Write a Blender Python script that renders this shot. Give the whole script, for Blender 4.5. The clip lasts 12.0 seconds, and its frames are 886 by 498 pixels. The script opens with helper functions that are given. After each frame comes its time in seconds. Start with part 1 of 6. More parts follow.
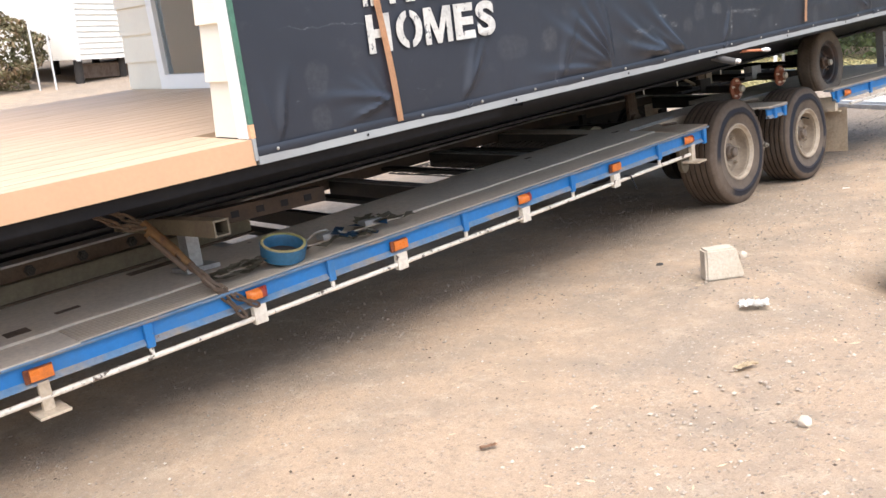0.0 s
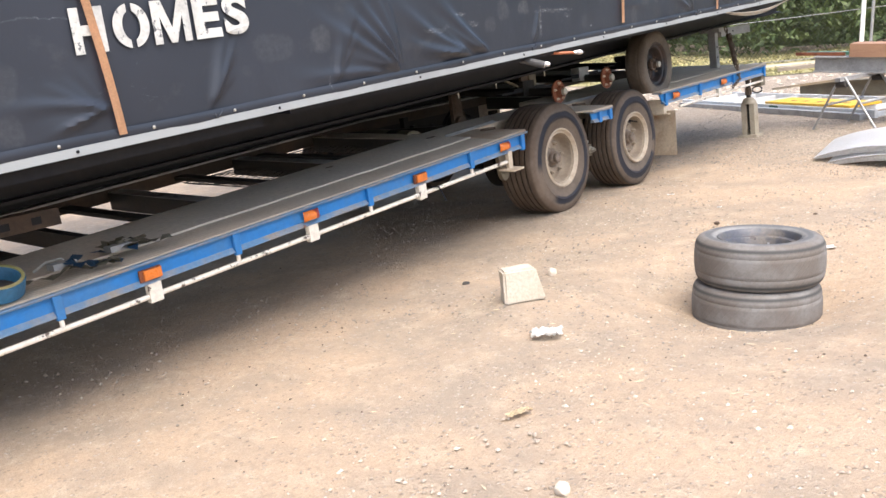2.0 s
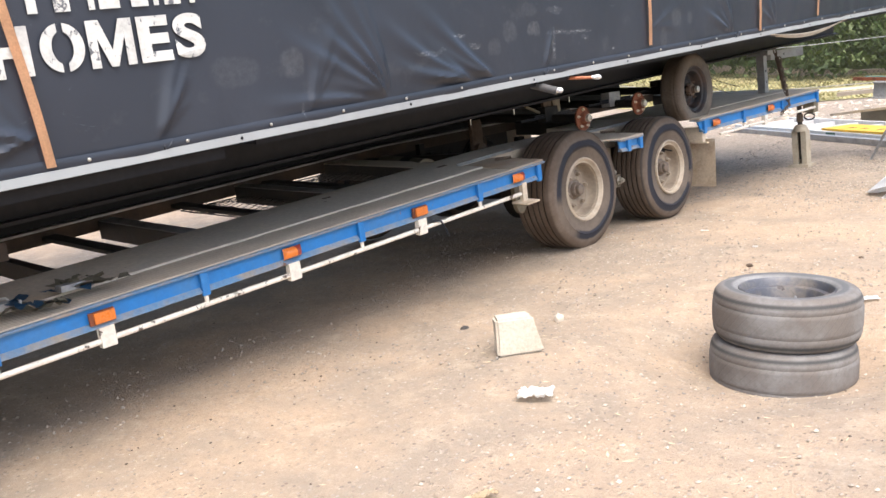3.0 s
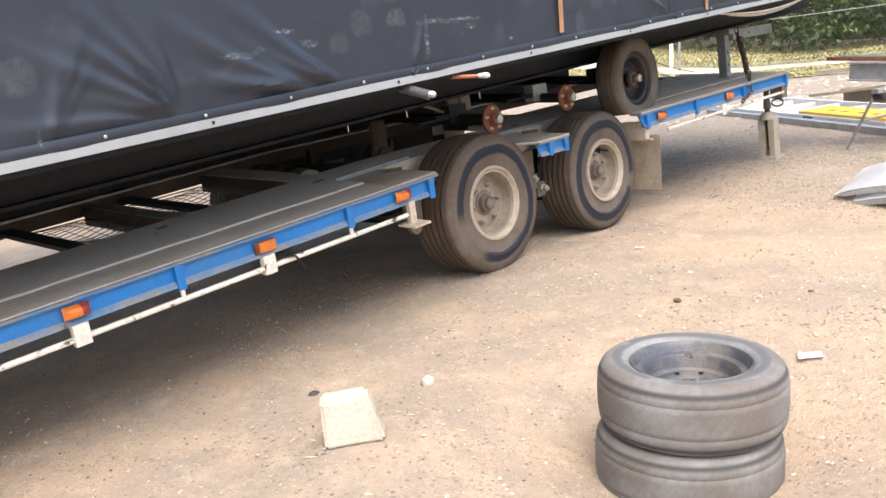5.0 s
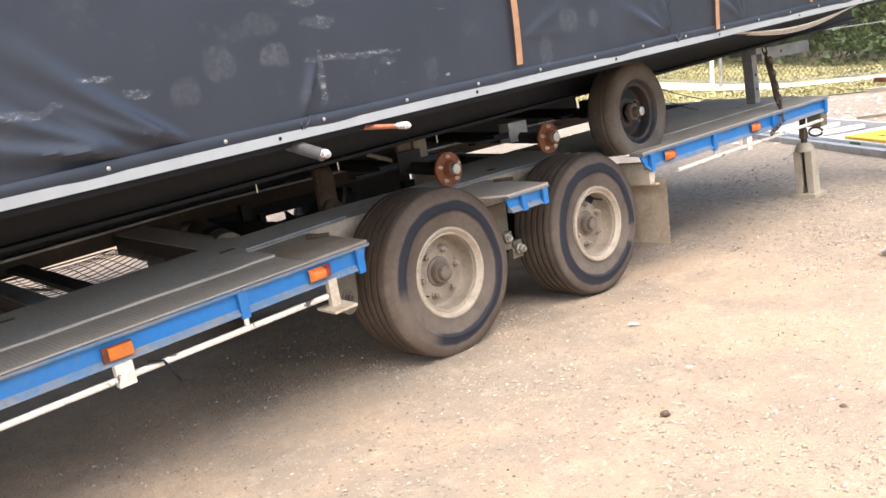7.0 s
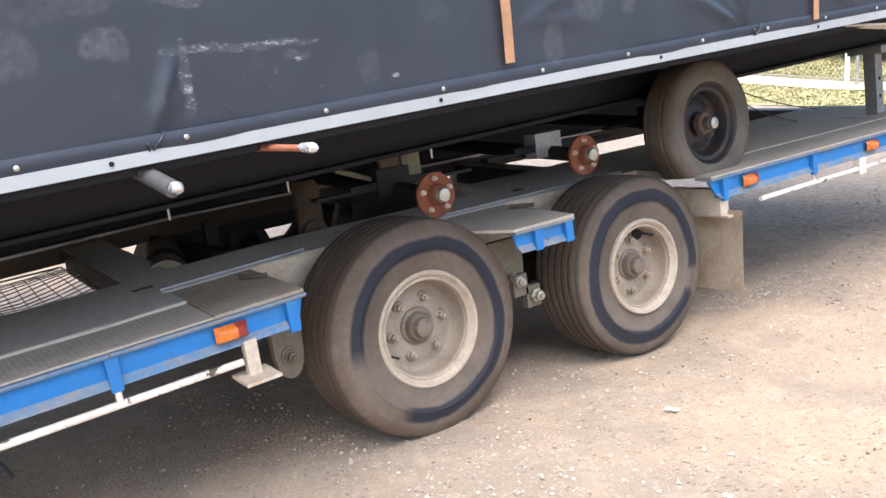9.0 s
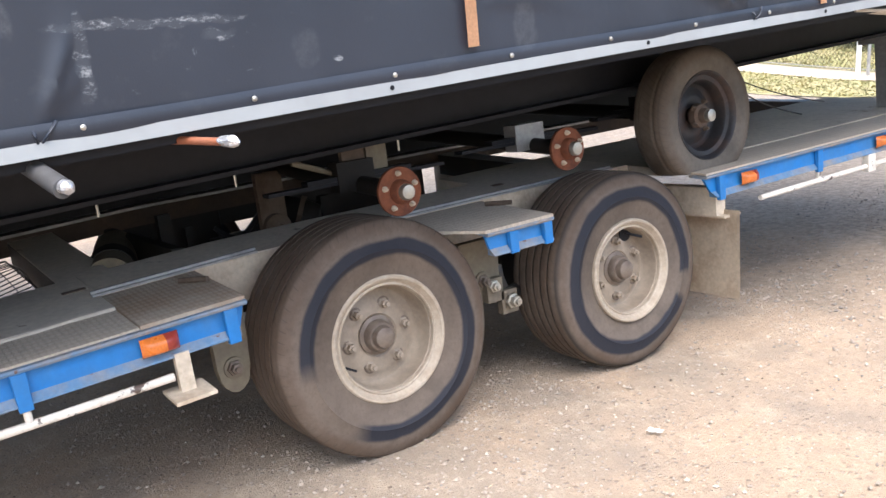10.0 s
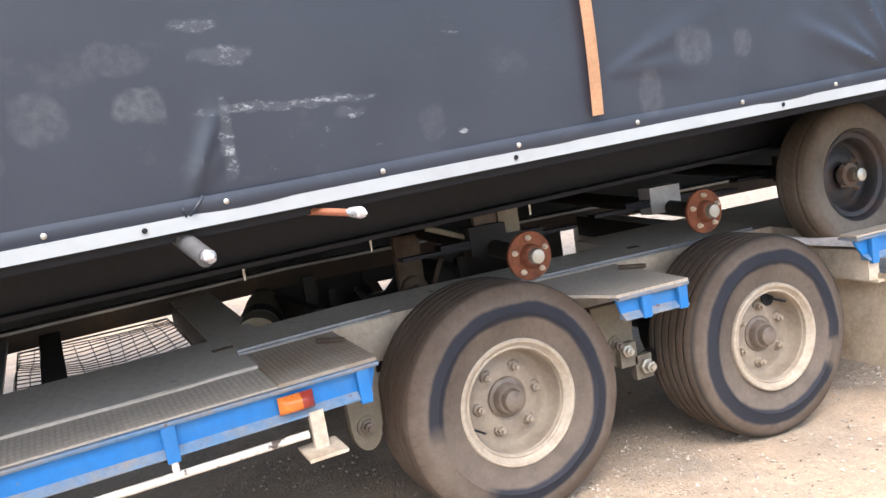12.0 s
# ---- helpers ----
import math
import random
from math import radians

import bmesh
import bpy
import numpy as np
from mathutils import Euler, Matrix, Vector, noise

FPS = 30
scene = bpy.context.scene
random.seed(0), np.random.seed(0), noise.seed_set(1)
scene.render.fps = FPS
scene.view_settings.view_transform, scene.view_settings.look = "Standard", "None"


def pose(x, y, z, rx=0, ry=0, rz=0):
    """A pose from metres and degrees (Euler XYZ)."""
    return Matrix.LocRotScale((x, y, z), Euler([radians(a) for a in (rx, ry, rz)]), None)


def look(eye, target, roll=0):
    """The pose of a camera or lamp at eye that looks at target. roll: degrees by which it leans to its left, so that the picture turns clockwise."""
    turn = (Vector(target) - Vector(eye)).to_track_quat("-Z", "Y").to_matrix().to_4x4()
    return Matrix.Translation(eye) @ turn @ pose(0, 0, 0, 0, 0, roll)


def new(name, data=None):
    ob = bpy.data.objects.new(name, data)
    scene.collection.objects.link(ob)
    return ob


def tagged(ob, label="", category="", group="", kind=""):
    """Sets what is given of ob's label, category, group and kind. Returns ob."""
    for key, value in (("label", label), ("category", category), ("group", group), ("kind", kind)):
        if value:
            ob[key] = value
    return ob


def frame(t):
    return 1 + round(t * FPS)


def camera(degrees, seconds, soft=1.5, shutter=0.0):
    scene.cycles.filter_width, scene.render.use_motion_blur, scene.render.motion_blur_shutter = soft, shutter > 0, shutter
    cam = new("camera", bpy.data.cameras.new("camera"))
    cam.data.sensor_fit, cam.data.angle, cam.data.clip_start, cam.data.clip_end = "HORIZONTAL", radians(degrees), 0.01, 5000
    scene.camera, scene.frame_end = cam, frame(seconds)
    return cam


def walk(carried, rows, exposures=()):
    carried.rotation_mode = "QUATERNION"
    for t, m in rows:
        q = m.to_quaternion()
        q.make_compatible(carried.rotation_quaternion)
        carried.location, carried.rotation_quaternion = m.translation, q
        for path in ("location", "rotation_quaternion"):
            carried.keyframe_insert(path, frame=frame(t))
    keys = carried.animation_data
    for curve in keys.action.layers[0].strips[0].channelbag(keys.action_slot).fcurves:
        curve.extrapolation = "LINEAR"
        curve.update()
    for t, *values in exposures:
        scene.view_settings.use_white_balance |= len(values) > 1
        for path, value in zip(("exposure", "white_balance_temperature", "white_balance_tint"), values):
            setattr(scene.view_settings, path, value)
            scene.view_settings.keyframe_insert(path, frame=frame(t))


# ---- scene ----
cam = camera(53.2, 12.0)
PATH = [
    (0, (0.081, 0.911, 1.221), (-1.4, 2.203, 0.854), -8.5),
    (0.5, (0.134, 1.101, 1.231), (-1.353, 2.388, 0.867), -7.3),
    (1, (0.157, 1.239, 1.206), (-1.301, 2.557, 0.832), -7.6),
    (1.5, (0.144, 1.381, 1.19), (-1.231, 2.773, 0.776), -8.1),
    (2, (0.094, 1.598, 1.2), (-1.198, 3.066, 0.781), -7.9),
    (2.5, (0.056, 1.815, 1.175), (-1.226, 3.29, 0.75), -9.7),
    (3, (0.067, 2.103, 1.183), (-1.326, 3.493, 0.824), -7.5),
    (3.5, (0.025, 2.363, 1.151), (-1.346, 3.773, 0.789), -8.4),
    (3.7, (-0.005, 2.484, 1.152), (-1.347, 3.923, 0.792), -8.1),
    (5.3, (-0.133, 3.363, 1.243), (-1.53, 4.729, 0.819), -8.6),
    (5.5, (-0.184, 3.482, 1.255), (-1.544, 4.886, 0.832), -8.4),
    (6, (-0.288, 3.721, 1.239), (-1.572, 5.196, 0.82), -9.9),
    (6.5, (-0.346, 3.976, 1.236), (-1.791, 5.315, 0.891), -9.6),
    (7, (-0.385, 4.201, 1.241), (-1.859, 5.503, 0.877), -9.5),
    (7.2, (-0.436, 4.304, 1.241), (-1.872, 5.641, 0.851), -9.2),
    (8.8, (-0.709, 5.125, 1.207), (-2.339, 6.232, 0.861), -8.4),
    (9, (-0.755, 5.19, 1.216), (-2.393, 6.281, 0.864), -8.0),
    (9.5, (-0.867, 5.342, 1.217), (-2.47, 6.469, 0.818), -8.1),
    (10, (-0.908, 5.462, 1.202), (-2.552, 6.534, 0.82), -7.3),
    (10.5, (-0.863, 5.488, 1.218), (-2.624, 6.402, 0.965), -8.5),
    (11, (-0.854, 5.51, 1.221), (-2.635, 6.391, 0.989), -7.8),
    (11.5, (-0.843, 5.518, 1.233), (-2.638, 6.373, 1.014), -7.8),
    (12, (-0.843, 5.502, 1.223), (-2.662, 6.308, 1.011), -8.4),
]
walk(cam, [(t, look(eye, target, roll)) for t, eye, target, roll in PATH], [(0, 0.74, 6450, 10), (3, 0.92, 6450, 10), (6, 0.93, 6500, 10), (7.2, 1.12, 6550, 10), (9, 1.13, 6050, 10), (10.5, 1.08, 6050, 10), (12, 1.43, 6300, 10)])

# ---- world and sun ----
world = bpy.data.worlds.new("World")
scene.world = world
world.use_nodes = True
wn = world.node_tree
sky = wn.nodes.new("ShaderNodeTexSky")
sky.sky_type, sky.sun_disc = "NISHITA", False
sky.sun_elevation, sky.sun_rotation = radians(61), radians(117)
sky.air_density, sky.dust_density, sky.ozone_density = 1.0, 4.0, 1.0
wn.links.new(sky.outputs[0], wn.nodes["Background"].inputs[0])
wn.nodes["Background"].inputs[1].default_value = 0.26
sun = new("sun", bpy.data.lights.new("sun", "SUN"))
sun.data.energy, sun.data.angle, sun.data.color = 1.65, radians(50), (1.0, 0.95, 0.88)
sun.matrix_world = look((4.32, -2.2, 8.75), (0, 0, 0))

# ---- materials ----
MATS = {}


def nodes_of(name):
    m = bpy.data.materials.new(name)
    m.use_nodes = True
    nt = m.node_tree
    return m, nt, nt.nodes["Principled BSDF"]


def noise_at(nt, scale, detail=4, rough=0.6, coord=None, dist=0.0):
    n = nt.nodes.new("ShaderNodeTexNoise")
    n.inputs["Scale"].default_value, n.inputs["Detail"].default_value = scale, detail
    n.inputs["Roughness"].default_value, n.inputs["Distortion"].default_value = rough, dist
    if coord is not None:
        nt.links.new(coord, n.inputs["Vector"])
    return n.outputs["Fac"]


def ramp(nt, fac, lo, hi, a=0.0, b=1.0):
    r = nt.nodes.new("ShaderNodeMapRange")
    for i, v in enumerate((lo, hi, a, b)):
        r.inputs[i + 1].default_value = v
    nt.links.new(fac, r.inputs[0])
    return r.outputs[0]


def mixc(nt, fac, a, b):
    m = nt.nodes.new("ShaderNodeMix")
    m.data_type = "RGBA"
    if hasattr(fac, "is_output"):
        nt.links.new(fac, m.inputs[0])
    else:
        m.inputs[0].default_value = fac
    for v, s in ((a, m.inputs[6]), (b, m.inputs[7])):
        if hasattr(v, "is_output"):
            nt.links.new(v, s)
        else:
            s.default_value = (*v, 1)
    return m.outputs[2]


def math2(nt, op, a, b=0.0):
    m = nt.nodes.new("ShaderNodeMath")
    m.operation = op
    for v, s in ((a, m.inputs[0]), (b, m.inputs[1])):
        if hasattr(v, "is_output"):
            nt.links.new(v, s)
        else:
            s.default_value = v
    return m.outputs[0]


def bumped(nt, p, height, strength, dist=0.01):
    b = nt.nodes.new("ShaderNodeBump")
    b.inputs["Strength"].default_value, b.inputs["Distance"].default_value = strength, dist
    nt.links.new(height, b.inputs["Height"])
    nt.links.new(b.outputs[0], p.inputs["Normal"])


def coords(nt, scale=(1, 1, 1), rot=(0, 0, 0), loc=(0, 0, 0)):
    c = nt.nodes.new("ShaderNodeTexCoord")
    m = nt.nodes.new("ShaderNodeMapping")
    m.inputs["Scale"].default_value = scale
    m.inputs["Rotation"].default_value = rot
    m.inputs["Location"].default_value = loc
    nt.links.new(c.outputs["Object"], m.inputs["Vector"])
    return m.outputs[0]


def mat(name, col, dirt=None, rough=0.6, metal=0.0, amount=(0.45, 0.7), scale=6.0, fine=60.0, bump=0.15,
        spots=None, spot_at=0.68, spot_scale=18.0, spec=0.5, stretch=(1, 1, 1), vary=0.0, grain=0.13):
    """A worn surface: base colour, broad dirt, fine grain, and spots of a third colour with crisp edges."""
    m, nt, p = nodes_of(name)
    c = coords(nt, stretch)
    dirt = dirt or tuple(v * 0.8 for v in col)
    big, small = noise_at(nt, scale, 5, 0.65, c), noise_at(nt, fine, 3, 0.6, c)
    col1 = mixc(nt, ramp(nt, big, *amount), col, dirt)
    shade = ramp(nt, small, 0.3, 0.7, 1 - grain, 1 + grain * 0.8)
    mul = nt.nodes.new("ShaderNodeVectorMath")
    mul.operation = "SCALE"
    nt.links.new(col1, mul.inputs[0])
    nt.links.new(shade, mul.inputs["Scale"])
    out = mul.outputs[0]
    if spots:
        out = mixc(nt, ramp(nt, noise_at(nt, spot_scale, 6, 0.7, c), spot_at, spot_at + 0.04), out, spots)
    if vary:
        info = nt.nodes.new("ShaderNodeObjectInfo")
        mul2 = nt.nodes.new("ShaderNodeVectorMath")
        mul2.operation = "SCALE"
        nt.links.new(out, mul2.inputs[0])
        nt.links.new(ramp(nt, info.outputs["Random"], 0, 1, 1 - vary, 1 + vary), mul2.inputs["Scale"])
        out = mul2.outputs[0]
    nt.links.new(out, p.inputs["Base Color"])
    nt.links.new(ramp(nt, big, 0.3, 0.7, rough - 0.08, min(1, rough + 0.1)), p.inputs["Roughness"])
    p.inputs["Metallic"].default_value = metal
    p.inputs["Specular IOR Level"].default_value = spec
    if bump:
        bumped(nt, p, small, bump, 0.004)
    return m


def ground_mat():
    m, nt, p = nodes_of("dusty_gravel")
    c = coords(nt)
    patch, mid, fine = noise_at(nt, 0.55, 5, 0.6, c), noise_at(nt, 5, 6, 0.7, c), noise_at(nt, 120, 4, 0.7, c)
    speck = nt.nodes.new("ShaderNodeTexVoronoi")
    speck.inputs["Scale"].default_value = 55
    nt.links.new(c, speck.inputs["Vector"])
    dust, gravel, pale = (0.50, 0.38, 0.27), (0.34, 0.285, 0.225), (0.58, 0.475, 0.355)
    col = mixc(nt, ramp(nt, math2(nt, "ADD", math2(nt, "MULTIPLY", patch, 0.6), math2(nt, "MULTIPLY", noise_at(nt, 2.2, 7, 0.72, c), 0.4)), 0.44, 0.58), dust, gravel)
    col = mixc(nt, ramp(nt, mid, 0.52, 0.72, 0, 0.75), col, pale)
    sep = nt.nodes.new("ShaderNodeSeparateColor")
    nt.links.new(speck.outputs["Color"], sep.inputs[0])
    stone = math2(nt, "MULTIPLY", ramp(nt, sep.outputs[0], 0.72, 0.76), ramp(nt, speck.outputs["Distance"], 0.42, 0.3))
    stones = mixc(nt, sep.outputs[1], (0.16, 0.13, 0.11), (0.55, 0.49, 0.42))
    col = mixc(nt, math2(nt, "MULTIPLY", stone, ramp(nt, patch, 0.35, 0.6, 0.5, 1.0)), col, stones)
    col = mixc(nt, ramp(nt, noise_at(nt, 26, 5, 0.75, c), 0.5, 0.68, 0, 0.6), col, (0.30, 0.245, 0.19))
    col = mixc(nt, ramp(nt, noise_at(nt, 34, 5, 0.75, coords(nt, loc=(5, 2, 1))), 0.56, 0.70, 0, 0.6), col, (0.62, 0.53, 0.42))
    col = mixc(nt, ramp(nt, fine, 0.35, 0.7, 0.0, 0.6), col, (0.30, 0.225, 0.16))
    # coarser grey gravel towards the back of the yard
    pos = nt.nodes.new("ShaderNodeSeparateXYZ")
    nt.links.new(c, pos.inputs[0])
    back = ramp(nt, math2(nt, "ADD", pos.outputs[1], math2(nt, "MULTIPLY", noise_at(nt, 1.1, 5, 0.65, c), 3.5)), 9.6, 12.2, 0, 0.8)
    grit = mixc(nt, ramp(nt, noise_at(nt, 22, 6, 0.8, coords(nt, loc=(1, 7, 3))), 0.42, 0.62), (0.20, 0.165, 0.13), (0.40, 0.34, 0.275))
    col = mixc(nt, back, col, grit)
    nt.links.new(col, p.inputs["Base Color"])
    p.inputs["Roughness"].default_value, p.inputs["Specular IOR Level"].default_value = 0.95, 0.15
    h = math2(nt, "ADD", math2(nt, "MULTIPLY", stone, 0.6), math2(nt, "ADD", fine, mid))
    bumped(nt, p, h, 0.8, 0.014)
    return m


def chequer_mat(name, col, dirt, rough, metal=0.0):
    m, nt, p = nodes_of(name)
    hs = []
    for ang, off in ((45, 0.0), (-45, 0.5)):
        v = nt.nodes.new("ShaderNodeTexVoronoi")
        v.inputs["Scale"].default_value, v.inputs["Randomness"].default_value = 1.0, 0.0
        nt.links.new(coords(nt, (22, 44, 0.01), (0, 0, radians(ang)), (off, off, 0)), v.inputs["Vector"])
        hs.append(ramp(nt, v.outputs["Distance"], 0.34, 0.2))
    h = math2(nt, "MAXIMUM", *hs)
    c = coords(nt)
    big, fine = noise_at(nt, 3.5, 6, 0.7, c), noise_at(nt, 90, 3, 0.6, c)
    c1 = mixc(nt, ramp(nt, big, 0.4, 0.65), col, dirt)
    c1 = mixc(nt, math2(nt, "MULTIPLY", h, 0.32), c1, tuple(min(1, v * 1.5) for v in col))
    c1 = mixc(nt, ramp(nt, fine, 0.45, 0.8, 0, 0.5), c1, tuple(v * 0.55 for v in col))
    nt.links.new(c1, p.inputs["Base Color"])
    p.inputs["Roughness"].default_value, p.inputs["Metallic"].default_value = rough, metal
    bumped(nt, p, math2(nt, "ADD", h, math2(nt, "MULTIPLY", fine, 0.6)), 0.55, 0.003)
    return m


def smudge(nt, pos, y, z, ry, rz, edge=0.35):
    """A soft oval mask on the tarpaulin's face, its outline frayed by noise."""
    a = math2(nt, "POWER", math2(nt, "ABSOLUTE", math2(nt, "DIVIDE", math2(nt, "SUBTRACT", pos.outputs[1], y), ry)), 2.6)
    b = math2(nt, "POWER", math2(nt, "ABSOLUTE", math2(nt, "DIVIDE", math2(nt, "SUBTRACT", pos.outputs[2], z), rz)), 2.6)
    return ramp(nt, math2(nt, "ADD", a, b), 1.0 + edge, 1.0 - edge)


def tarp_mat():
    m, nt, p = nodes_of("vinyl_tarpaulin")
    c = coords(nt)
    pos = nt.nodes.new("ShaderNodeSeparateXYZ")
    warp = nt.nodes.new("ShaderNodeVectorMath")
    warp.operation = "ADD"
    wob = nt.nodes.new("ShaderNodeTexNoise")
    wob.inputs["Scale"].default_value, wob.inputs["Detail"].default_value = 14.0, 4
    shift = nt.nodes.new("ShaderNodeVectorMath")
    shift.operation = "MULTIPLY_ADD"
    shift.inputs[1].default_value, shift.inputs[2].default_value = (0.05, 0.05, 0.05), (-0.025, -0.025, -0.025)
    nt.links.new(c, wob.inputs["Vector"])
    nt.links.new(wob.outputs["Color"], shift.inputs[0])
    nt.links.new(c, warp.inputs[0])
    nt.links.new(shift.outputs[0], warp.inputs[1])
    nt.links.new(warp.outputs[0], pos.inputs[0])
    big, weave = noise_at(nt, 1.1, 4, 0.55, c, 0.2), noise_at(nt, 240, 2, 0.5, c)
    grime = noise_at(nt, 38, 6, 0.75, c)
    scuff = noise_at(nt, 9, 9, 0.78, coords(nt, (1, 1, 2.2)), 1.5)
    where = noise_at(nt, 2.3, 3, 0.5, coords(nt, (1, 0.7, 2.0), loc=(3, 1, 2)))
    col = mixc(nt, ramp(nt, big, 0.35, 0.7), (0.019, 0.024, 0.034), (0.027, 0.032, 0.044))
    col = mixc(nt, ramp(nt, noise_at(nt, 4.0, 5, 0.7, coords(nt, (1, 1, 1.3), loc=(2, 5, 1))), 0.58, 0.72, 0, 0.28), col, (0.075, 0.078, 0.084))
    line = math2(nt, "MULTIPLY", ramp(nt, scuff, 0.63, 0.72), ramp(nt, where, 0.53, 0.62))
    col = mixc(nt, math2(nt, "MULTIPLY", line, 0.4), col, (0.36, 0.38, 0.40))
    # palm-sized rubbed patches with a chalky print
    for y, z, ry, rz, k in ((5.72, 1.405, 0.050, 0.036, 0.75), (5.53, 1.40, 0.055, 0.045, 0.45), (5.41, 1.335, 0.045, 0.04, 0.4), (7.14, 1.405, 0.06, 0.05, 0.6),
                            (7.31, 1.405, 0.035, 0.035, 0.6), (6.99, 1.30, 0.04, 0.06, 0.5), (6.36, 1.30, 0.035, 0.04, 0.35), (4.21, 1.345, 0.05, 0.05, 0.5),
                            (3.95, 1.33, 0.10, 0.05, 0.35), (5.69, 1.50, 0.06, 0.03, 0.35), (2.86, 1.30, 0.05, 0.06, 0.3), (2.86, 1.16, 0.045, 0.05, 0.35)):
        f = math2(nt, "MULTIPLY", smudge(nt, pos, y, z, ry, rz), ramp(nt, grime, 0.40, 0.66, 0.12 * k, 0.48 * k))
        col = mixc(nt, f, col, (0.135, 0.14, 0.145))
    # thin white scratches
    for y, z, ry, rz, k in ((6.02, 1.378, 0.18, 0.010, 1.0), (5.885, 1.325, 0.014, 0.075, 0.8), (5.89, 1.49, 0.06, 0.016, 0.45), (5.85, 1.553, 0.04, 0.014, 0.5), (6.16, 1.345, 0.035, 0.012, 0.9),
                            (5.16, 1.40, 0.05, 0.008, 0.8), (4.96, 1.335, 0.09, 0.010, 0.7), (5.27, 1.35, 0.04, 0.010, 0.7), (6.437, 1.271, 0.014, 0.005, 1.0), (4.24, 1.16, 0.008, 0.03, 0.8), (2.95, 1.49, 0.20, 0.003, 0.5)):
        f = math2(nt, "MULTIPLY", smudge(nt, pos, y, z, ry, rz, 0.6), ramp(nt, noise_at(nt, 60, 5, 0.8, coords(nt, (1, 0.5, 1), loc=(y, z, 3))), 0.52, 0.66, 0.04, 0.62 * k))
        col = mixc(nt, f, col, (0.40, 0.42, 0.43))
    nt.links.new(col, p.inputs["Base Color"])
    nt.links.new(ramp(nt, big, 0.3, 0.7, 0.32, 0.44), p.inputs["Roughness"])
    p.inputs["Specular IOR Level"].default_value = 0.38
    bumped(nt, p, math2(nt, "ADD", math2(nt, "MULTIPLY", noise_at(nt, 5, 3, 0.5, c, 0.3), 2.0), math2(nt, "MULTIPLY", weave, 0.15)), 0.25, 0.006)
    return m


def tyre_mat(name, dust, dark, lo, hi, rmax, half, count, gap=None, cuts=0.45):
    """Dusty rubber with dark grooves, sipes across the tread, and a darker ring between the radii lo and hi. The wheel's axle is its x."""
    m, nt, p = nodes_of(name)
    c = nt.nodes.new("ShaderNodeTexCoord").outputs["Object"]
    sep = nt.nodes.new("ShaderNodeSeparateXYZ")
    nt.links.new(c, sep.inputs[0])
    r = math2(nt, "SQRT", math2(nt, "ADD", math2(nt, "POWER", sep.outputs[1], 2.0), math2(nt, "POWER", sep.outputs[2], 2.0)))
    ang = math2(nt, "ARCTAN2", sep.outputs[1], sep.outputs[2])
    wob = noise_at(nt, 4.0, 3, 0.5, c)
    r2 = math2(nt, "ADD", r, math2(nt, "MULTIPLY", math2(nt, "SUBTRACT", wob, 0.5), 0.05))
    ring = math2(nt, "MULTIPLY", ramp(nt, r2, lo - 0.004, lo + 0.006), ramp(nt, r2, hi + 0.005, hi - 0.005))
    if gap:
        off = math2(nt, "ADD", math2(nt, "ABSOLUTE", math2(nt, "SUBTRACT", ang, radians(gap[0]))), math2(nt, "MULTIPLY", math2(nt, "SUBTRACT", wob, 0.5), 0.5))
        ring = math2(nt, "MULTIPLY", ring, ramp(nt, off, radians(gap[1]) - gap[2], radians(gap[1]) + gap[2]))
    else:
        ring = math2(nt, "MULTIPLY", ring, ramp(nt, noise_at(nt, 2.6, 2, 0.5, c), 0.43, 0.46))
    fine, big = noise_at(nt, 70, 4, 0.7, c), noise_at(nt, 5, 5, 0.7, c)
    col = mixc(nt, ramp(nt, big, 0.38, 0.66), dust, tuple(v * 0.6 for v in dust))
    col = mixc(nt, math2(nt, "MULTIPLY", ramp(nt, math2(nt, "ADD", r, math2(nt, "MULTIPLY", fine, 0.012)), rmax - 0.05, rmax - 0.03), ramp(nt, big, 0.3, 0.6, 0.2, 0.8)), col, tuple(v * k for v, k in zip(dust, (0.62, 0.52, 0.45))))
    col = mixc(nt, ramp(nt, fine, 0.5, 0.8, 0, 0.5), col, tuple(v * 0.45 for v in dust))
    flat = ramp(nt, math2(nt, "ABSOLUTE", sep.outputs[0]), half - 0.012, half - 0.02)
    groove = math2(nt, "MULTIPLY", ramp(nt, r, rmax - 0.004, rmax - 0.007), flat)
    wave = math2(nt, "SINE", math2(nt, "ADD", math2(nt, "MULTIPLY", ang, count), math2(nt, "MULTIPLY", sep.outputs[0], 150.0)))
    sipe = math2(nt, "MULTIPLY", ramp(nt, wave, 0.9, 0.97), ramp(nt, r, rmax - 0.028, rmax - 0.02))
    sipe = math2(nt, "MULTIPLY", sipe, ramp(nt, big, 0.35, 0.6, 0.25, 0.9))
    col = mixc(nt, math2(nt, "MULTIPLY", ring, 0.92), col, dark)
    col = mixc(nt, math2(nt, "MAXIMUM", math2(nt, "MULTIPLY", groove, 0.95), math2(nt, "MULTIPLY", sipe, cuts)), col, tuple(v * 0.22 for v in dust))
    nt.links.new(col, p.inputs["Base Color"])
    p.inputs["Roughness"].default_value = 0.75
    p.inputs["Specular IOR Level"].default_value = 0.35
    bumped(nt, p, math2(nt, "SUBTRACT", fine, math2(nt, "MULTIPLY", sipe, 1.5)), 0.3, 0.004)
    return m


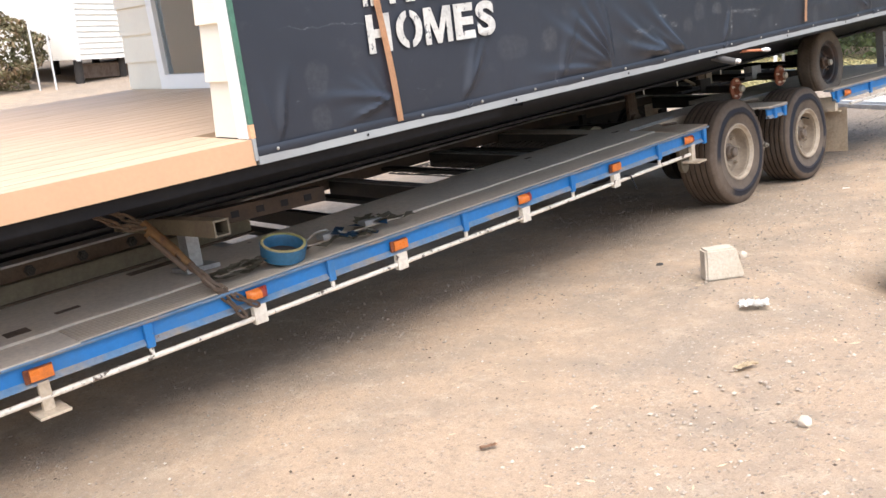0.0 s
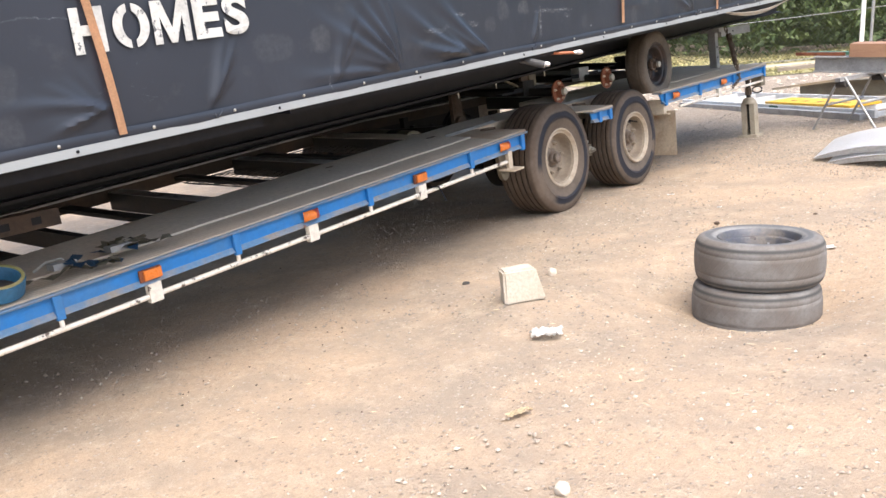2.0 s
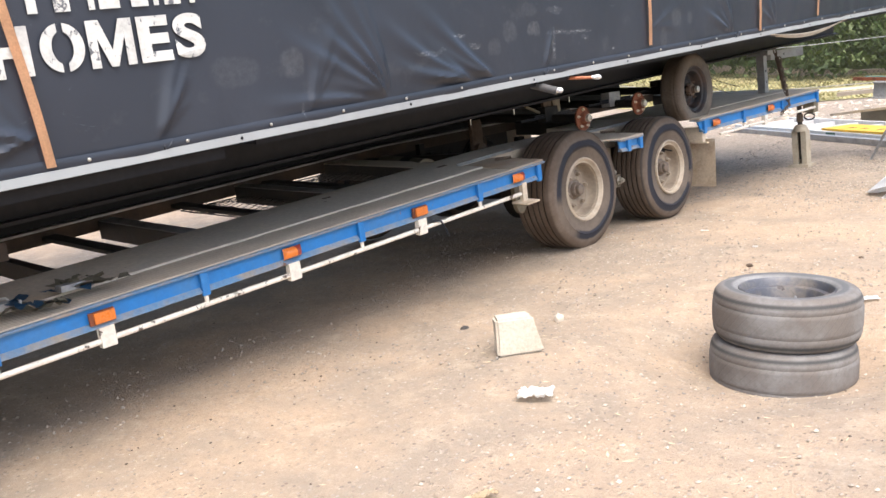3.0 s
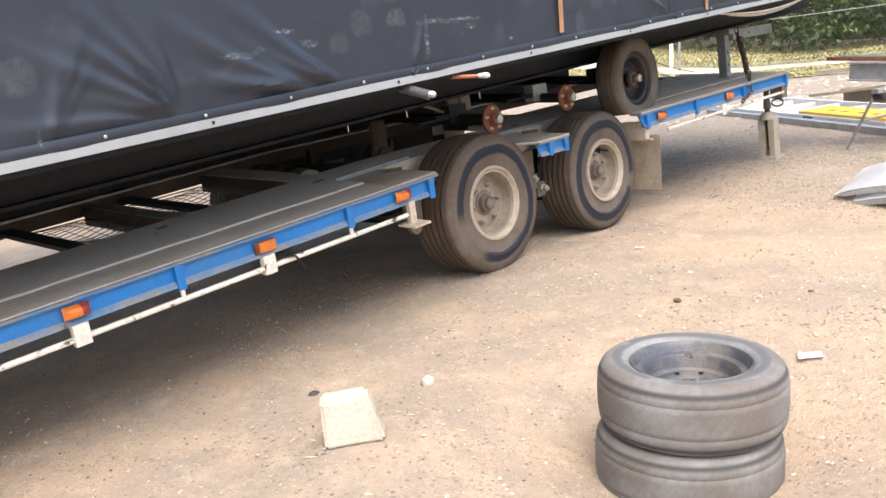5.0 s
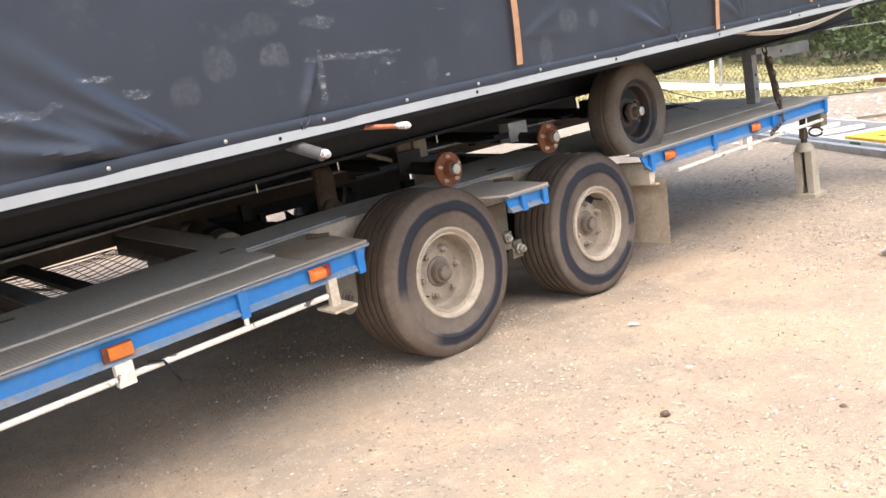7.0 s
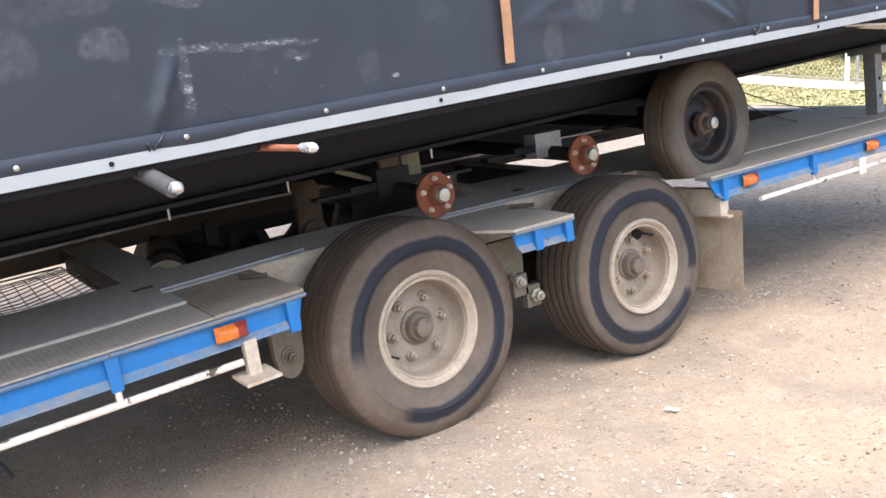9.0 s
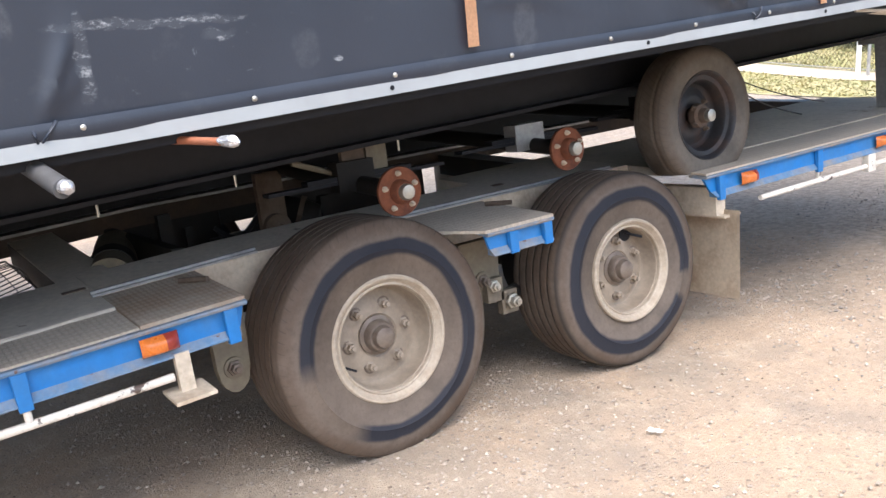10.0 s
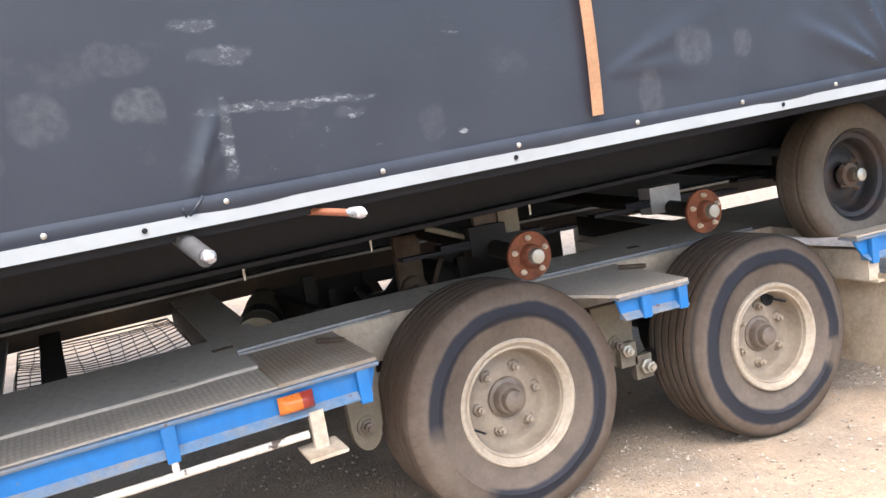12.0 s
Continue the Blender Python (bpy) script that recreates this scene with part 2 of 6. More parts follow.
def leaf_mat(name, a, b):
    m, nt, p = nodes_of(name)
    geo = nt.nodes.new("ShaderNodeNewGeometry")
    col = mixc(nt, geo.outputs["Random Per Island"], a, b)
    col = mixc(nt, ramp(nt, noise_at(nt, 1.3, 4, 0.6, coords(nt)), 0.4, 0.65), col, tuple(v * 0.6 for v in a))
    nt.links.new(col, p.inputs["Base Color"])
    p.inputs["Roughness"].default_value = 0.6
    return m


def glass_mat():
    m, nt, p = nodes_of("window_glass")
    p.inputs["Base Color"].default_value = (0.75, 0.85, 0.9, 1)
    p.inputs["Roughness"].default_value, p.inputs["Transmission Weight"].default_value = 0.02, 1.0
    return m


M_GROUND, M_TARP, M_GLASS = ground_mat(), tarp_mat(), glass_mat()
M_CHEQ = chequer_mat("dusty_chequer_plate", (0.40, 0.345, 0.275), (0.47, 0.40, 0.31), 0.7)
M_RUSTCHEQ = chequer_mat("rusted_chequer_plate", (0.37, 0.31, 0.24), (0.30, 0.20, 0.125), 0.75)
M_ALCHEQ = chequer_mat("aluminium_chequer_plate", (0.78, 0.79, 0.80), (0.70, 0.70, 0.69), 0.45, 0.15)
M_DECK = mat("worn_deck_steel", (0.50, 0.445, 0.375), (0.57, 0.49, 0.39), 0.62, 0.0, scale=2.2, fine=45, spots=(0.12, 0.09, 0.07), spot_at=0.66, spot_scale=7)
M_BLUE = mat("blue_paint", (0.012, 0.165, 0.46), (0.05, 0.17, 0.36), 0.5, amount=(0.45, 0.72), scale=4, fine=40, bump=0.08, grain=0.08, spots=(0.17, 0.14, 0.12), spot_at=0.665, spot_scale=14)
M_BLUEDUST = mat("dust_caked_blue_paint", (0.10, 0.20, 0.33), (0.27, 0.235, 0.19), 0.7, amount=(0.42, 0.66), scale=5, fine=50, bump=0.2, spots=(0.13, 0.07, 0.045), spot_at=0.64, spot_scale=16)
M_WHITE = mat("chipped_white_paint", (0.72, 0.67, 0.58), (0.58, 0.51, 0.42), 0.55, scale=7, spots=(0.09, 0.06, 0.045), spot_at=0.575, spot_scale=16)
M_CREAM = mat("cream_steel_paint", (0.55, 0.47, 0.36), (0.40, 0.31, 0.22), 0.6, scale=9, spots=(0.16, 0.08, 0.04), spot_at=0.68)
M_DUST = mat("dusty_tan_deck", (0.50, 0.43, 0.335), (0.40, 0.345, 0.275), 0.8, scale=3, fine=40, spots=(0.20, 0.16, 0.12), spot_at=0.66, spot_scale=6)
M_RIM = mat("beige_rim_paint", (0.27, 0.22, 0.165), (0.21, 0.165, 0.12), 0.6, scale=8, fine=50, spots=(0.12, 0.075, 0.05), spot_at=0.71)
M_RIMLIP = mat("cream_rim_flange_paint", (0.37, 0.31, 0.235), (0.27, 0.21, 0.15), 0.6, scale=9, fine=60, spots=(0.16, 0.09, 0.055), spot_at=0.66, spot_scale=22)
M_GREASE = mat("greasy_hub_metal", (0.17, 0.135, 0.105), (0.085, 0.06, 0.045), 0.5, 0.2, scale=22, fine=90, bump=0.3)
M_RUST = mat("rusty_iron", (0.22, 0.075, 0.035), (0.11, 0.04, 0.025), 0.8, 0.3, scale=12, fine=80, bump=0.3)
M_BROWN = mat("brown_rusted_steel", (0.13, 0.095, 0.07), (0.08, 0.05, 0.035), 0.8, 0.2, scale=6, bump=0.25)
M_BLACK = mat("black_chassis_paint", (0.012, 0.013, 0.017), (0.018, 0.018, 0.020), 0.42, scale=3, fine=30, bump=0.06, spec=0.16)
M_DARK = mat("oily_dark_steel", (0.035, 0.032, 0.03), (0.06, 0.05, 0.042), 0.65, 0.2, scale=8, bump=0.2)
M_BEAM = mat("dark_rusted_beam", (0.045, 0.032, 0.025), (0.085, 0.055, 0.038), 0.8, 0.1, scale=5, bump=0.25)
M_STAND = mat("khaki_dusty_stand_paint", (0.36, 0.315, 0.24), (0.27, 0.225, 0.165), 0.7, scale=9, spots=(0.12, 0.075, 0.05), spot_at=0.68)
# near-black version of M_DARK: shade under deck and house put into the colour
M_SHADESTEEL = mat("shade_blackened_steel", (0.011, 0.0105, 0.010), (0.022, 0.018, 0.015), 0.6, 0.1, scale=8, bump=0.2, spec=0.3)
M_KHAKI = mat("khaki_steel", (0.17, 0.145, 0.10), (0.12, 0.095, 0.07), 0.65, 0.1, scale=5, spots=(0.09, 0.06, 0.04), spot_at=0.68)
M_GREY = mat("galvanised_steel", (0.36, 0.36, 0.355), (0.26, 0.255, 0.25), 0.5, 0.5, scale=7)
M_ALU = mat("weathered_aluminium", (0.70, 0.71, 0.71), (0.58, 0.58, 0.57), 0.45, 0.2, scale=4)
M_TRIM = mat("white_aluminium_edge", (0.285, 0.305, 0.31), (0.23, 0.24, 0.245), 0.5, 0.0, scale=2, fine=14, bump=0.03, grain=0.03)
M_ZINC = mat("bright_zinc", (0.5, 0.48, 0.42), (0.36, 0.33, 0.28), 0.35, 0.8, scale=20)
M_COPPER = mat("copper", (0.45, 0.17, 0.09), (0.40, 0.17, 0.10), 0.45, 0.6, scale=20)
M_FOIL = mat("crumpled_foil", (0.78, 0.79, 0.80), (0.6, 0.6, 0.62), 0.3, 0.85, scale=60, fine=120, bump=0.9)
M_PVC = mat("grey_pvc", (0.075, 0.075, 0.078), (0.055, 0.054, 0.053), 0.55, scale=12)
M_AMBER = mat("amber_lens", (0.70, 0.19, 0.03), (0.48, 0.13, 0.03), 0.3, scale=20, fine=200, bump=0.1)
M_RED = mat("red_lens", (0.28, 0.04, 0.025), (0.28, 0.03, 0.02), 0.3, scale=20, fine=200, bump=0.1)
M_STRAP = mat("orange_webbing", (0.64, 0.37, 0.21), (0.55, 0.32, 0.18), 0.8, scale=8, fine=150)
M_LETTER = mat("worn_white_print", (0.50, 0.50, 0.47), (0.36, 0.36, 0.345), 0.6, scale=6, spots=(0.10, 0.105, 0.115), spot_at=0.585, spot_scale=20)
M_DECKING = mat("composite_decking", (0.50, 0.37, 0.255), (0.45, 0.325, 0.225), 0.6, scale=3, fine=90, stretch=(8, 1, 8), vary=0.06, grain=0.05)
M_FASCIA = mat("tan_fascia_board", (0.52, 0.33, 0.20), (0.48, 0.30, 0.18), 0.55, scale=2, grain=0.03, bump=0.04)
M_CLAD = mat("cream_weatherboard", (0.74, 0.69, 0.56), (0.70, 0.64, 0.52), 0.5, scale=2, vary=0.02, grain=0.015, bump=0.03)
M_WTRIM = mat("white_gloss_trim", (0.80, 0.79, 0.75), (0.74, 0.73, 0.69), 0.4, scale=2, grain=0.01, bump=0.02)
M_GREEN = mat("green_corner_tape", (0.06, 0.16, 0.11), (0.05, 0.13, 0.09), 0.5)
M_YELLOW = mat("yellow_painted_panel", (0.70, 0.42, 0.03), (0.60, 0.35, 0.03), 0.5, scale=5)
M_CONC = mat("pale_concrete", (0.47, 0.42, 0.345), (0.41, 0.36, 0.285), 0.9, scale=9, fine=90, bump=0.5)
M_PAPER = mat("white_scrap", (0.80, 0.78, 0.74), (0.72, 0.70, 0.66), 0.9, scale=20)
M_TIMBER = mat("brown_timber", (0.30, 0.17, 0.10), (0.24, 0.13, 0.08), 0.7, scale=3, stretch=(1, 6, 6))
M_PALETIM = mat("weathered_timber", (0.42, 0.36, 0.28), (0.32, 0.27, 0.21), 0.85, scale=4, stretch=(1, 6, 6))
M_DKBLUE = mat("dark_blue_steel", (0.02, 0.075, 0.16), (0.03, 0.07, 0.11), 0.6, scale=5)
M_BLUEPL = mat("blue_plastic", (0.03, 0.13, 0.24), (0.03, 0.10, 0.18), 0.5, scale=10)
M_WEB = mat("dirty_webbing", (0.20, 0.18, 0.13), (0.12, 0.11, 0.085), 0.9, scale=14, fine=120, bump=0.3)
M_OCHRE = mat("worn_binder_paint", (0.17, 0.09, 0.03), (0.08, 0.04, 0.025), 0.7, 0.2, scale=14, bump=0.3)
M_STONE = mat("pebbles", (0.36, 0.30, 0.24), (0.25, 0.21, 0.17), 0.95, scale=7, vary=0.0, bump=0.4)
M_GREYST = mat("grey_stone", (0.27, 0.235, 0.20), (0.19, 0.165, 0.14), 0.95, scale=9, bump=0.4)
M_PALEST = mat("pale_stone", (0.50, 0.44, 0.36), (0.42, 0.36, 0.29), 0.95, scale=20, bump=0.5)
M_STRAW = mat("dry_straw", (0.60, 0.49, 0.33), (0.5, 0.4, 0.27), 0.9)
M_TYRE = tyre_mat("dusty_truck_rubber", (0.130, 0.101, 0.077), (0.008, 0.011, 0.020), 0.268, 0.318, 0.381, 0.139, 70.0, (-122, 26, 0.14))
M_TYREB = tyre_mat("dusty_rear_truck_rubber", (0.130, 0.103, 0.080), (0.008, 0.011, 0.020), 0.262, 0.316, 0.373, 0.139, 70.0, (112, 9, 0.05))
M_TYRE2 = tyre_mat("dusty_house_rubber", (0.14, 0.12, 0.098), (0.03, 0.03, 0.032), 0.10, 0.13, 0.28, 0.0775, 60.0)
M_TYRE3 = tyre_mat("grey_worn_rubber", (0.215, 0.213, 0.207), (0.10, 0.10, 0.102), 0.205, 0.235, 0.285, 0.104, 48.0, None, 0.2)
M_RIM2 = mat("dark_steel_rim", (0.036, 0.035, 0.037), (0.065, 0.045, 0.038), 0.5, 0.4, amount=(0.5, 0.65), scale=6)
M_RIM3 = mat("bluish_steel_rim", (0.07, 0.073, 0.085), (0.16, 0.14, 0.12), 0.5, 0.2, amount=(0.42, 0.62), scale=9, spots=(0.05, 0.04, 0.04), spot_at=0.62)
M_HEDGE = leaf_mat("hedge_leaves", (0.07, 0.11, 0.03), (0.145, 0.185, 0.06))
M_BUSH = leaf_mat("reddish_bush_leaves", (0.17, 0.17, 0.075), (0.27, 0.165, 0.10))
M_BARK = mat("bark", (0.12, 0.09, 0.065), None, 0.9, scale=10, bump=0.5)
M_GRASS = mat("dry_grass", (0.26, 0.25, 0.10), (0.42, 0.34, 0.19), 0.95, scale=1.5, fine=30, bump=0.6)
M_ROAD = mat("pale_track", (0.52, 0.43, 0.31), (0.45, 0.37, 0.27), 0.95, scale=2)
M_FAR = mat("white_weatherboard", (0.80, 0.78, 0.72), (0.76, 0.73, 0.67), 0.6, scale=1, grain=0.02)
M_ROOF = mat("grey_roof_sheet", (0.40, 0.43, 0.45), None, 0.5, 0.2)


# ---- building helpers ----
def box(bm, x0, x1, y0, y1, z0, z1, bevel=0.0, ny=1):
    x0, x1, y0, y1, z0, z1 = min(x0, x1), max(x0, x1), min(y0, y1), max(y0, y1), min(z0, z1), max(z0, z1)
    rows = []
    for i in range(ny + 1):
        y = y0 + (y1 - y0) * i / ny
        rows.append([bm.verts.new(v) for v in ((x0, y, z0), (x1, y, z0), (x1, y, z1), (x0, y, z1))])
    fs = [bm.faces.new(rows[0]), bm.faces.new(rows[-1][::-1])]
    for a, b in zip(rows, rows[1:]):
        for k in range(4):
            fs.append(bm.faces.new((a[k], b[k], b[(k + 1) % 4], a[(k + 1) % 4])))
    if bevel:
        es = list({e for f in fs for e in f.edges if len(e.link_faces) < 2 or e.calc_face_angle(0) > 0.5})
        bmesh.ops.bevel(bm, geom=es, offset=bevel, segments=1, affect="EDGES")
    return bm


def cyl(bm, p0, p1, r0, r1=None, n=14):
    p0, p1 = Vector(p0), Vector(p1)
    r1 = r0 if r1 is None else r1
    q = (p1 - p0).to_track_quat("Z", "Y")
    rings = []
    for p, r in ((p0, r0), (p1, r1)):
        rings.append([bm.verts.new(p + q @ Vector((r * math.cos(2 * math.pi * i / n), r * math.sin(2 * math.pi * i / n), 0))) for i in range(n)])
    for i in range(n):
        j = (i + 1) % n
        bm.faces.new((rings[0][i], rings[0][j], rings[1][j], rings[1][i]))
    bm.faces.new(rings[0][::-1])
    bm.faces.new(rings[1])
    return bm


def pipe(bm, pts, r, n=8, closed=False):
    pts = [Vector(p) for p in pts]
    rings, m = [], len(pts)
    for i, p in enumerate(pts):
        d = (pts[(i + 1) % m] - pts[i - 1]) if closed else (pts[min(i + 1, m - 1)] - pts[max(i - 1, 0)])
        q = d.to_track_quat("Z", "Y")
        rings.append([bm.verts.new(p + q @ Vector((r * math.cos(2 * math.pi * k / n), r * math.sin(2 * math.pi * k / n), 0))) for k in range(n)])
    for i in range(m if closed else m - 1):
        a, b = rings[i], rings[(i + 1) % m]
        for k in range(n):
            bm.faces.new((a[k], a[(k + 1) % n], b[(k + 1) % n], b[k]))
    if not closed:
        bm.faces.new(rings[0][::-1])
        bm.faces.new(rings[-1])
    return bm


def lathe(bm, prof, n=48, close=False):
    """Turns (x, radius) pairs round the x axis."""
    rings = [[bm.verts.new((x, r * math.cos(2 * math.pi * i / n), r * math.sin(2 * math.pi * i / n))) for i in range(n)] for x, r in prof]
    pairs = list(zip(rings, rings[1:])) + ([(rings[-1], rings[0])] if close else [])
    for a, b in pairs:
        for i in range(n):
            j = (i + 1) % n
            bm.faces.new((a[i], a[j], b[j], b[i]))
    if not close:
        bm.faces.new(rings[-1])
    return bm


def sheet(bm, f, nu, nv):
    vs = [[bm.verts.new(f(i / nu, j / nv)) for j in range(nv + 1)] for i in range(nu + 1)]
    for i in range(nu):
        for j in range(nv):
            bm.faces.new((vs[i][j], vs[i + 1][j], vs[i + 1][j + 1], vs[i][j + 1]))
    return bm


def part(name, bm, material, parent=None, label="", fn=None, smooth=False, place=None, kind=""):
    """Links a bmesh as one mesh under a thing or a part. fn warps its points; place is its own pose."""
    if fn:
        for v in bm.verts:
            v.co = fn(v.co)
    bmesh.ops.recalc_face_normals(bm, faces=bm.faces)
    me = bpy.data.meshes.new(name)
    bm.to_mesh(me)
    bm.free()
    if smooth:
        for f in me.polygons:
            f.use_smooth = True
        me.set_sharp_from_angle(angle=radians(38))
    me.materials.append(material)
    return under(new(name, me), parent, label, place, kind)


def under(ob, parent, label="", place=None, kind=""):
    if parent is not None:
        ob.parent = parent
        if parent.type == "EMPTY":
            ob.matrix_parent_inverse = Matrix.Translation(-Vector(parent.location))
    if place is not None:
        ob.matrix_basis = place
    return tagged(ob, label, kind=kind)


def thing(name, at, label, category, group=""):
    e = new(name)
    e.location = at
    e.empty_display_size = 0.1
    return tagged(e, label, category, group)


def B():
    return bmesh.new()


def one(name, bm, material, at, label, category, group="", smooth=False, fn=None):
    """A thing that is one plain mesh."""
    ob = part(name, bm, material, None, label, fn=fn, smooth=smooth)
    return tagged(ob, label, category, group)


# ---- lie of the trailer, the house and the ground ----
KT, KH = 0.06, 0.085


def rail_top(y):
    return 0.402 + 0.0432 * y if y < 6.5 else 0.6828 + 0.006 * (y - 6.5)


def TR(v):
    return Vector((v.x + KT * v.z, v.y - 0.04 * v.z, v.z + rail_top(v.y) + KT * (-3.2 - v.x)))


def HO(v):
    return Vector((v.x + KH * v.z, v.y - 0.037 * v.z, v.z + 0.940 + 0.0365 * v.y + KH * (-2.74 - v.x)))


def ground_z(x, y):
    t = -x - 9.5
    rise = 0.17 * 0.5 * (t + math.sqrt(t * t + 1.5)) - 0.17 * 0.5 * 0.05 if t > -7.5 else 0.0
    dip = 0.190 * math.exp(-((x + 1.41) ** 2 + (y - 5.48) ** 2) / 0.27)
    hump = 0.04 * math.exp(-((x + 2.3) ** 2 + (y - 4.87) ** 2) / 0.12)
    hump += 0.034 * math.exp(-((x + 3.45) ** 2) / 0.5 - ((y - 7.25) ** 2) / 1.6)
    hump += 0.022 * math.exp(-((x + 3.3) ** 2) / 0.3 - ((y - 6.74) ** 2) / 0.12)
    return rise - dip + hump


# ---- ground ----
def build_ground():
    def lines(lo, hi, step, far_lo, far_hi):
        a = list(np.arange(lo, hi + 1e-6, step))
        d, v = step, lo
        left = []
        while v > far_lo:
            d *= 1.35
            v -= d
            left.append(v)
        d, v = step, hi
        right = []
        while v < far_hi:
            d *= 1.35
            v += d
            right.append(v)
        return left[::-1] + a + right
    xs, ys = lines(-5.5, 1.2, 0.05, -400, 400), lines(1.5, 10.5, 0.05, -400, 400)
    verts = []
    for x in xs:
        for y in ys:
            n = noise.fractal(Vector((x * 1.6, y * 1.6, 0)), 1.0, 2.2, 5) if abs(x) < 14 and abs(y) < 22 else 0
            verts.append((x, y, ground_z(x, y) + 0.008 * n))
    k = len(ys)
    faces = [(i * k + j, (i + 1) * k + j, (i + 1) * k + j + 1, i * k + j + 1) for i in range(len(xs) - 1) for j in range(k - 1)]
    me = bpy.data.meshes.new("ground")
    me.from_pydata(verts, [], faces)
    for f in me.polygons:
        f.use_smooth = True
    me.materials.append(M_GROUND)
    tagged(new("ground", me), "dry dusty gravel yard with pale and grey patches", "ground", kind="structure")


build_ground()


# ---- wheels ----
def tyre_bmesh(r, rin, w, flat, grooves=4, n=72, bulge=0.012, gw=0.0045, gd=0.015, sh=0.022):
    """A tyre about x, its outer side at +x; flat: how far below the hub it rests."""
    bm = B()
    h = w / 2
    prof = [(h * 0.80, rin - 0.006), (h * 0.985, rin + 0.004), (h + bulge * 0.5, rin + (r - rin) * 0.26), (h + bulge * 0.75, rin + (r - rin) * 0.28), (h + bulge, rin + (r - rin) * 0.45), (h + bulge + 0.003, rin + (r - rin) * 0.47), (h + bulge, rin + (r - rin) * 0.5),
            (h + bulge * 0.7, rin + (r - rin) * 0.66), (h + 0.002, rin + (r - rin) * 0.80), (h - sh * 0.3, r - sh * 1.3), (h - sh * 0.62, r - sh * 0.7), (h - sh, r - sh * 0.36)]
    tread = []
    span = h - sh - 0.008
    for g in range(grooves):
        c = span * (1 - 2 * (g + 0.7) / (grooves + 0.4))
        tread += [(c + gw * 2.5, r - 0.001), (c + gw * 1.1, r - 0.002), (c + gw, r - gd), (c - gw, r - gd), (c - gw * 1.1, r - 0.002), (c - gw * 2.5, r - 0.001)]
    full = prof + tread + [(-x, q) for x, q in prof[::-1]]
    lathe(bm, full, n, close=True)
    for v in bm.verts:
        if v.co.z < -flat:
            over = -flat - v.co.z
            v.co.z = -flat
            v.co.x *= 1 + over * 1.2
            v.co.y *= 1 + over * 0.6
    return bm


def car_tyre_bmesh(r, rin, w, flat, n=72, grooves=(-0.45, 0.0, 0.45)):
    """A rounded car tyre about x with fine tread grooves."""
    bm = B()
    rc, b, h = (r + rin) / 2, (r - rin) / 2, w / 2
    prof = []
    for a in np.linspace(radians(-38), radians(218), 58):
        ca, sa = math.cos(a), math.sin(a)
        k = (abs(ca) ** 3.3 + abs(sa) ** 3.3) ** (-1 / 3.3)
        x, q = h * k * ca, rc + b * k * sa
        if q > r - 0.02 and min(abs(x / h - g) for g in grooves) < 0.03:
            q -= 0.0035
        prof.append((x, q))
    lathe(bm, prof, n, close=True)
    for v in bm.verts:
        if v.co.z < -flat:
            over = -flat - v.co.z
            v.co.z = -flat
            v.co.x *= 1 + over * 2.0
            v.co.y *= 1 + over * 0.6
    return bm


def truck_flange():
    return lathe(B(), [(0.096, 0.203), (0.108, 0.212), (0.119, 0.211), (0.123, 0.206), (0.121, 0.198), (0.112, 0.192), (0.106, 0.184), (0.110, 0.179), (0.106, 0.175), (0.09, 0.175), (0.085, 0.20)], 56, close=True)


def truck_rim():
    return lathe(B(), [(0.098, 0.190), (0.096, 0.180), (0.088, 0.172), (0.060, 0.169), (0.036, 0.165), (0.024, 0.156), (0.022, 0.142), (0.030, 0.128), (0.034, 0.100), (0.036, 0.074), (0.030, 0.068), (0.030, 0.01)], 56)


def truck_hub():
    return lathe(B(), [(0.028, 0.066), (0.042, 0.064), (0.046, 0.052), (0.068, 0.049), (0.074, 0.044), (0.074, 0.037), (0.086, 0.036), (0.096, 0.033), (0.101, 0.022), (0.102, 0.006)], 28)


def nut_bmesh(r, length):
    return lathe(B(), [(0.0, r * 1.5), (0.006, r * 1.4), (0.007, r), (length * 0.7, r), (length * 0.72, r * 0.6), (length, r * 0.55)], 6)


